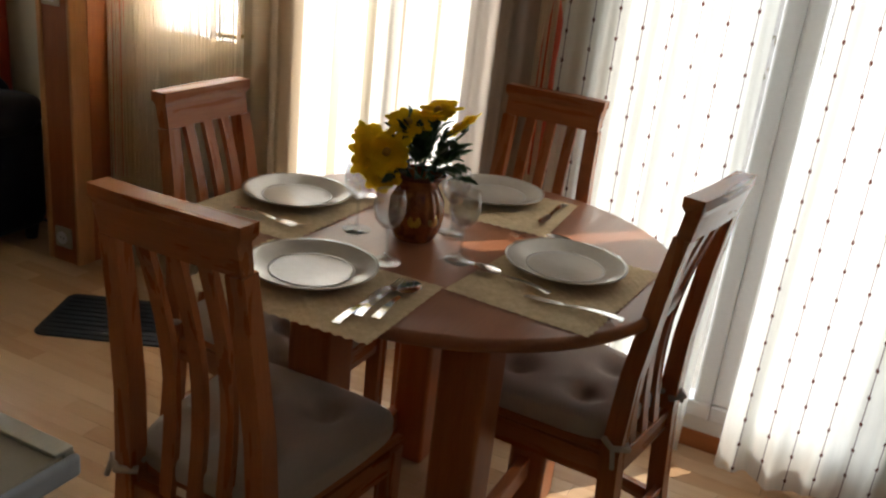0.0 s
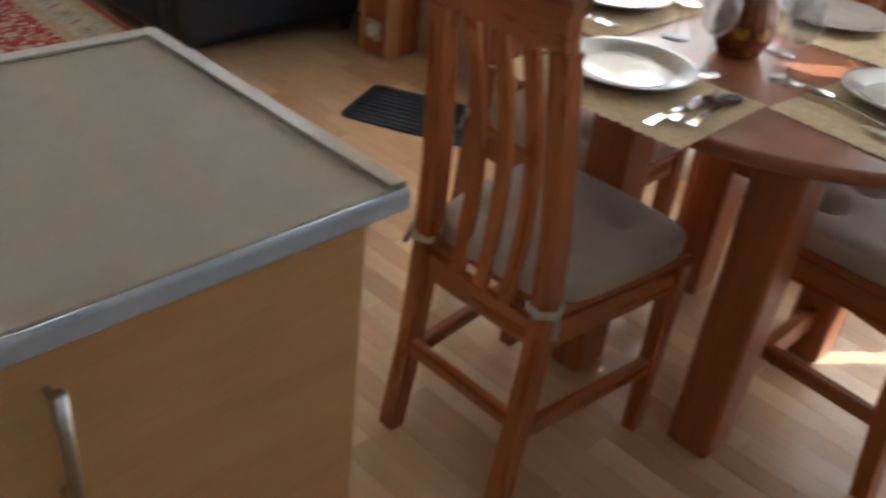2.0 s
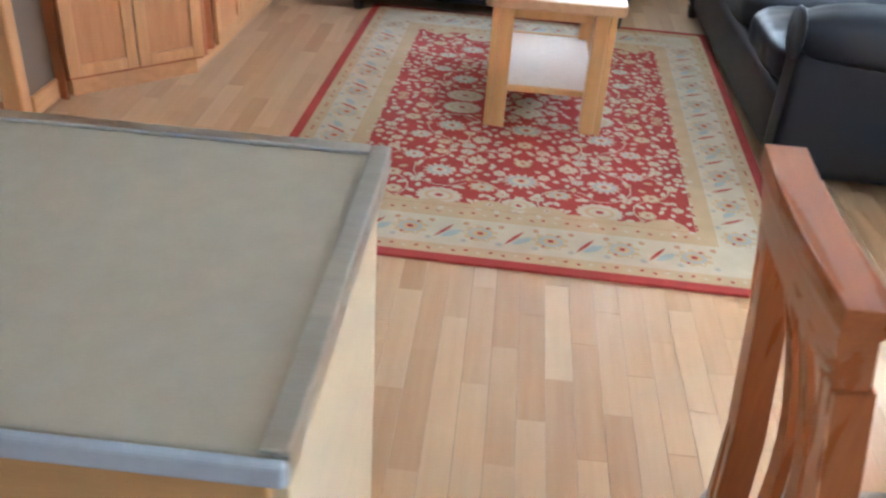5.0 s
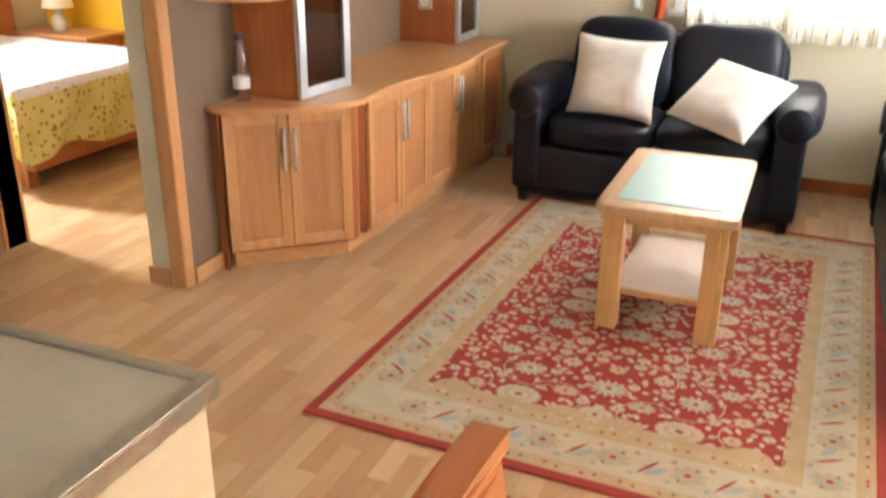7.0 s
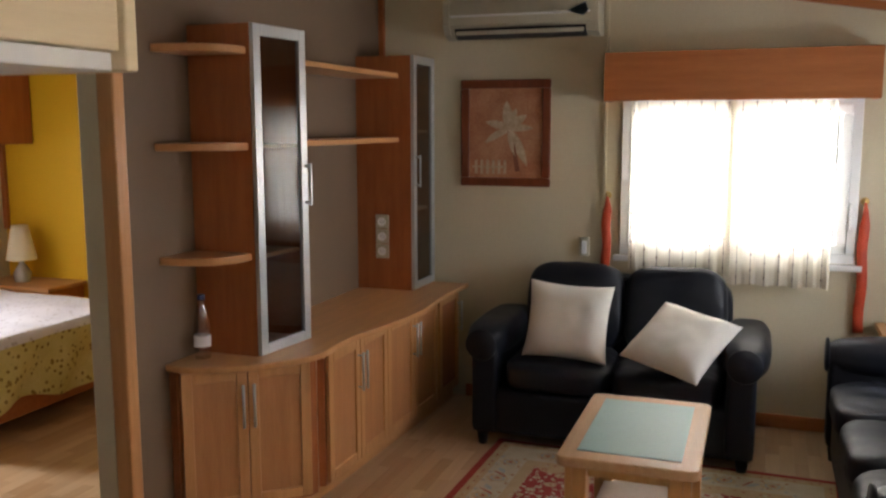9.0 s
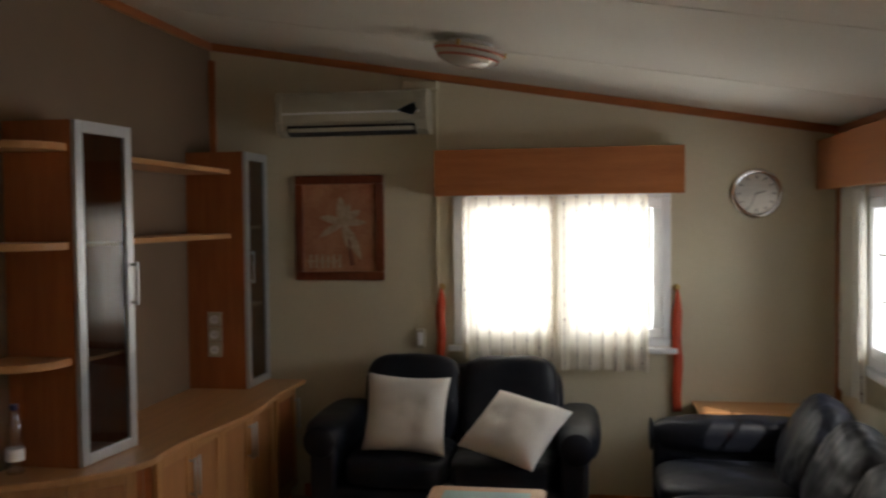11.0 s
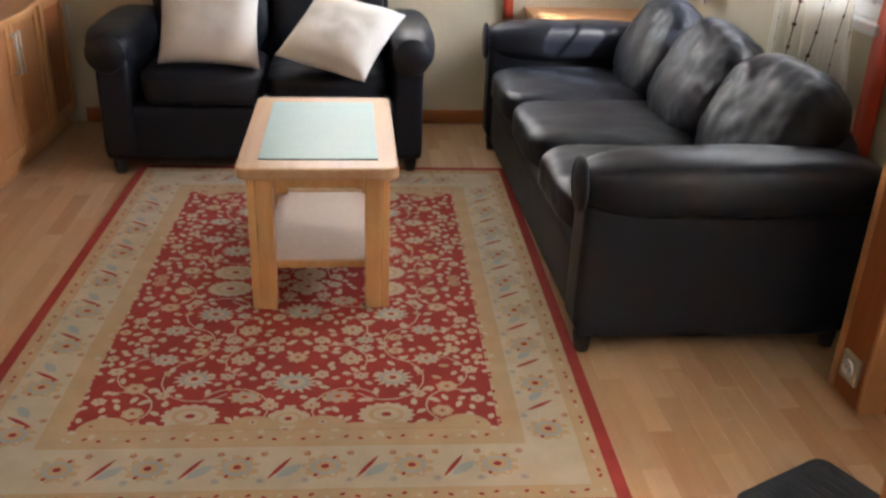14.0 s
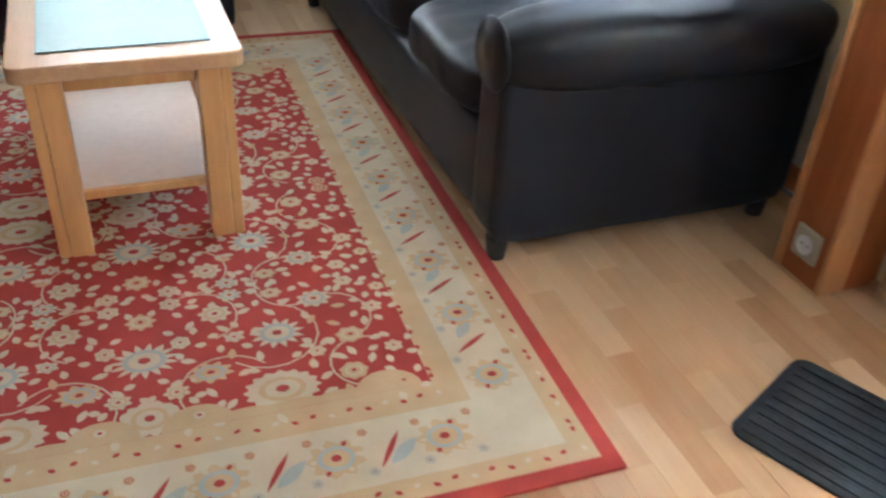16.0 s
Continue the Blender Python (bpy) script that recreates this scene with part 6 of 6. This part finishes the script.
for j in range(4):
    y0 = -FY + j * PITCH
    up = 1 if j % 2 == 0 else -1
    base_y = y0 if up > 0 else y0 + PITCH
    rosette(0, base_y + up * 0.045, 0.058, 12, "cream", "gold", ZM + 0.0004, 0.2, 0.85, 0.08)
    rosette(0, base_y + up * 0.215, 0.072, 15, "cream", "blue", ZM + 0.0004, 0.1, 0.78, 0.22)
    rosette(0, base_y + up * 0.345, 0.034, 8, "gold", "cream", ZM + 0.0004, 0.0, 0.9, 0.14)
    for s in (-1, 1):
        for x, y, r, n, key, heart, sq, notch in BLOOMS:
            px, py = s * x, base_y + up * y
            rosette(px, py, r, n, key, heart, ZM + 0.0002, x * 9, sq, notch)
            for q in range(5):
                a = x * 20 + y * 31 + q * 1.26
                dx, dy = s * (r + 0.012) * math.cos(a), (r * sq + 0.012) * math.sin(a)
                leaf_shape(px + dx, py + dy, 0.034 if r > 0.03 else 0.026, 0.0085, math.atan2(dy, dx) + s * up * 0.8, "gold" if q == 0 and r > 0.03 else "cream", ZM)
        for vx, vy, vr, a0, a1 in ((0.255, 0.235, 0.105, -2.4, 1.2), (0.155, 0.09, 0.095, 0.6, 3.6), (0.40, 0.26, 0.085, -1.4, 2.2), (0.115, 0.33, 0.085, -1.2, 1.9), (0.44, 0.10, 0.075, 1.2, 4.4), (0.33, 0.40, 0.075, 2.6, 5.4)):
            b0, b1 = (a0, a1) if s * up > 0 else (-a0, -a1)
            if s < 0:
                b0, b1 = math.pi + b0, math.pi + b1
            vine(s * vx, base_y + up * vy, vr, b0, b1, 0.0042, "cream", ZM - 0.0002)
# scalloped corners and edge of the field
for s in (-1, 1):
    for t2 in (-1, 1):
        for k in range(5):
            rosx = s * (FX * (0.16 + 0.17 * k))
            pts = [(rosx + 0.07 * math.cos(math.pi * q / 10), t2 * (FY + 0.001) - t2 * 0.05 * (1.2 if k in (0, 4) else 0.55) * math.sin(math.pi * q / 10)) for q in range(11)]
            flat(pts, "gold", ZM + 0.0002)
# border ornaments
def border_run(n):
    for k in range(n):
        f = (k + 0.5) / n * 2 - 1
        yield k, f


BM = HX - 0.152
BN = HY - 0.165
for k, f in border_run(17):
    for s in (-1, 1):
        x, y = s * BM, f * (HY - 0.25)
        if k % 2 == 0:
            rosette(x, y, 0.058, 9, "gold", "blue", ZM, 0.3, 0.85)
            for q in range(6):
                leaf_shape(x + 0.035 * math.cos(q * 1.047), y + 0.03 * math.sin(q * 1.047), 0.015, 0.005, q * 1.047, "red" if q % 3 == 1 else "cream", ZM + 0.0004)
        else:
            leaf_shape(x - 0.045, y - 0.025, 0.095, 0.006, 0.55 * s + (0 if s > 0 else 0.0), "red", ZM)
            leaf_shape(x - 0.03, y + 0.02, 0.07, 0.014, 0.9 * s, "blue", ZM)
        rosette(x + 0.055, y + 0.06, 0.012, 5, "gold", "red", ZM)
        rosette(x - 0.055, y + 0.06, 0.012, 5, "blue", "gold", ZM)
for k, f in border_run(11):
    for s in (-1, 1):
        x, y = f * (HX - 0.25), s * BN
        if k % 2 == 0:
            rosette(x, y, 0.058, 9, "gold", "blue", ZM, 0.3, 0.85)
            for q in range(6):
                leaf_shape(x + 0.035 * math.cos(q * 1.047), y + 0.03 * math.sin(q * 1.047), 0.015, 0.005, q * 1.047, "red" if q % 3 == 1 else "cream", ZM + 0.0004)
        else:
            leaf_shape(x - 0.03, y - 0.045, 0.10, 0.006, 1.0, "red", ZM)
            leaf_shape(x - 0.01, y - 0.04, 0.08, 0.014, 0.7, "blue", ZM)
        rosette(x + 0.06, y + 0.05, 0.012, 5, "gold", "red", ZM)
        rosette(x + 0.06, y - 0.05, 0.012, 5, "blue", "gold", ZM)
for off, key in ((0.06, "red"), (0.278, "red")):
    for s in (-1, 1):
        n = int(2 * (HY - off) / 0.036)
        for k in range(n):
            leaf_shape(s * (HX - off), -HY + off + (k + 0.3) * 0.036, 0.016, 0.005, 1.2 * (1 if k % 2 else -1), key if k % 3 else "cream", ZM)
        n = int(2 * (HX - off) / 0.036)
        for k in range(n):
            leaf_shape(-HX + off + (k + 0.3) * 0.036, s * (HY - off), 0.016, 0.005, 0.5 * (1 if k % 2 else -1), key if k % 3 else "cream", ZM)


def polys(name, lst, mat, label):
    vs, fs = [], []
    for p in lst:
        b = len(vs)
        vs.extend(p)
        fs.append(tuple(range(b, b + len(p))))
    me = bpy.data.meshes.new(name)
    me.from_pydata(vs, [], fs)
    me.materials.append(mat)
    ob = new(name, me)
    ob.parent = rug
    return tagged(ob, label, kind="stuff")


polys("cream_pattern", motif["cream"], M_RUG_CREAM, "cream woven flowers")
polys("gold_pattern", motif["gold"], M_RUG_GOLD, "gold woven flowers")
polys("blue_pattern", motif["blue"], M_RUG_BLUE, "grey-blue woven leaves")
polys("red_pattern", motif["red"], M_RUG_RED, "red woven details")

mat_at = pose(2.692, 2.76, 0, 0, 0, -64.3)
dm = thing("door_mat", (0, 0, 0), "ribbed black rubber door mat at the entrance", "door mat")
dm.matrix_world = mat_at


def mat_outline(w, d, r):
    out = []
    for cx, cy, a0 in ((w - r, d - r, 0), (r, d - r, 90), (r, r, 180), (w - r, r, 270)):
        for k in range(6):
            a = radians(a0 + 18 * k)
            out.append((cx + r * math.cos(a), cy + r * math.sin(a)))
    return out


MW, MD = 0.66, 0.325
part("mat_body", prism(mat_outline(MW, MD, 0.035), 0.0, 0.008, 0.003), M_RUBBER, dm)
for k in range(9):
    y = 0.03 + k * (MD - 0.06) / 8
    part("rib", box(0.02, y - 0.010, 0.008, MW - 0.02, y + 0.010, 0.0115, 0.003), M_RUBBER, dm)

# ---------------------------------------------------------------- outside
hedge = bmesh.new()
rh = random.Random(9)
for k in range(2600):
    x, y, z = rh.uniform(13.5, 14.6), rh.uniform(-6, 26), -0.6 + 1.9 * rh.random() ** 0.8
    s = rh.uniform(0.06, 0.14)
    m = Matrix.Translation((x, y, z)) @ Euler((rh.uniform(0, 6), rh.uniform(0, 6), rh.uniform(0, 6))).to_matrix().to_4x4()
    hedge.faces.new([hedge.verts.new(m @ Vector(p)) for p in ((-s, 0, 0), (0, -s * 0.5, 0.02), (s, 0, 0), (0, s * 0.5, 0.02))])
tagged(from_bm("hedge", hedge, M_HEDGE), "dry tan hedge beyond the terrace", "hedge", kind="stuff")

# ---------------------------------------------------------------- laminate floor
SW, SL = 0.066, 0.40
floor = tagged(new("floor"), "honey-coloured laminate floor in short strips", "floor", kind="structure")
floor.empty_display_size = 0.05
strip_bm = box(-SW / 2 + 0.0004, -SL / 2 + 0.0005, -0.006, SW / 2 - 0.0004, SL / 2 - 0.0005, 0.0)
strip_me = bpy.data.meshes.new("floor_strip")
strip_bm.to_mesh(strip_me)
strip_bm.free()
strip_me.materials.append(M_FLOOR)
fv, ff = [], []
count = 0
ncol = int((XE - XFAR) / SW) + 1
for i in range(ncol):
    x = XFAR + (i + 0.5) * SW
    off = (i * 0.37 % 1.0) * SL
    for j in range(-1, int((YN - YS) / SL) + 2):
        y = YS + j * SL + off
        y0, y1 = max(y - SL / 2, YS), min(y + SL / 2, YN)
        if y1 - y0 < 0.02 or x + SW / 2 > XE + 0.07:
            continue
        near = 1.35 < x < 3.34 and 1.5 < y < 3.4 and y1 - y0 > SL - 0.001
        if near and count < 300:
            ob = new("floor_strip", strip_me)
            ob.location = (x, y, 0)
            ob.parent = floor
            count += 1
        else:
            b = len(fv)
            x0, x1 = x - SW / 2 + 0.0004, x + SW / 2 - 0.0004
            fv.extend([(x0, y0 + 0.0005, 0), (x1, y0 + 0.0005, 0), (x1, y1 - 0.0005, 0), (x0, y1 - 0.0005, 0), (x0, y0 + 0.0005, -0.006), (x1, y0 + 0.0005, -0.006), (x1, y1 - 0.0005, -0.006), (x0, y1 - 0.0005, -0.006)])
            ff.extend([(b, b + 1, b + 2, b + 3), (b, b + 4, b + 5, b + 1), (b + 1, b + 5, b + 6, b + 2), (b + 2, b + 6, b + 7, b + 3), (b + 3, b + 7, b + 4, b)])
me = bpy.data.meshes.new("floor_strips")
me.from_pydata(fv, [], ff)
me.materials.append(M_FLOOR_I)
ob = new("floor_strips", me)
ob.parent = floor
tagged(ob, "laminate strips of the outer floor", kind="stuff")
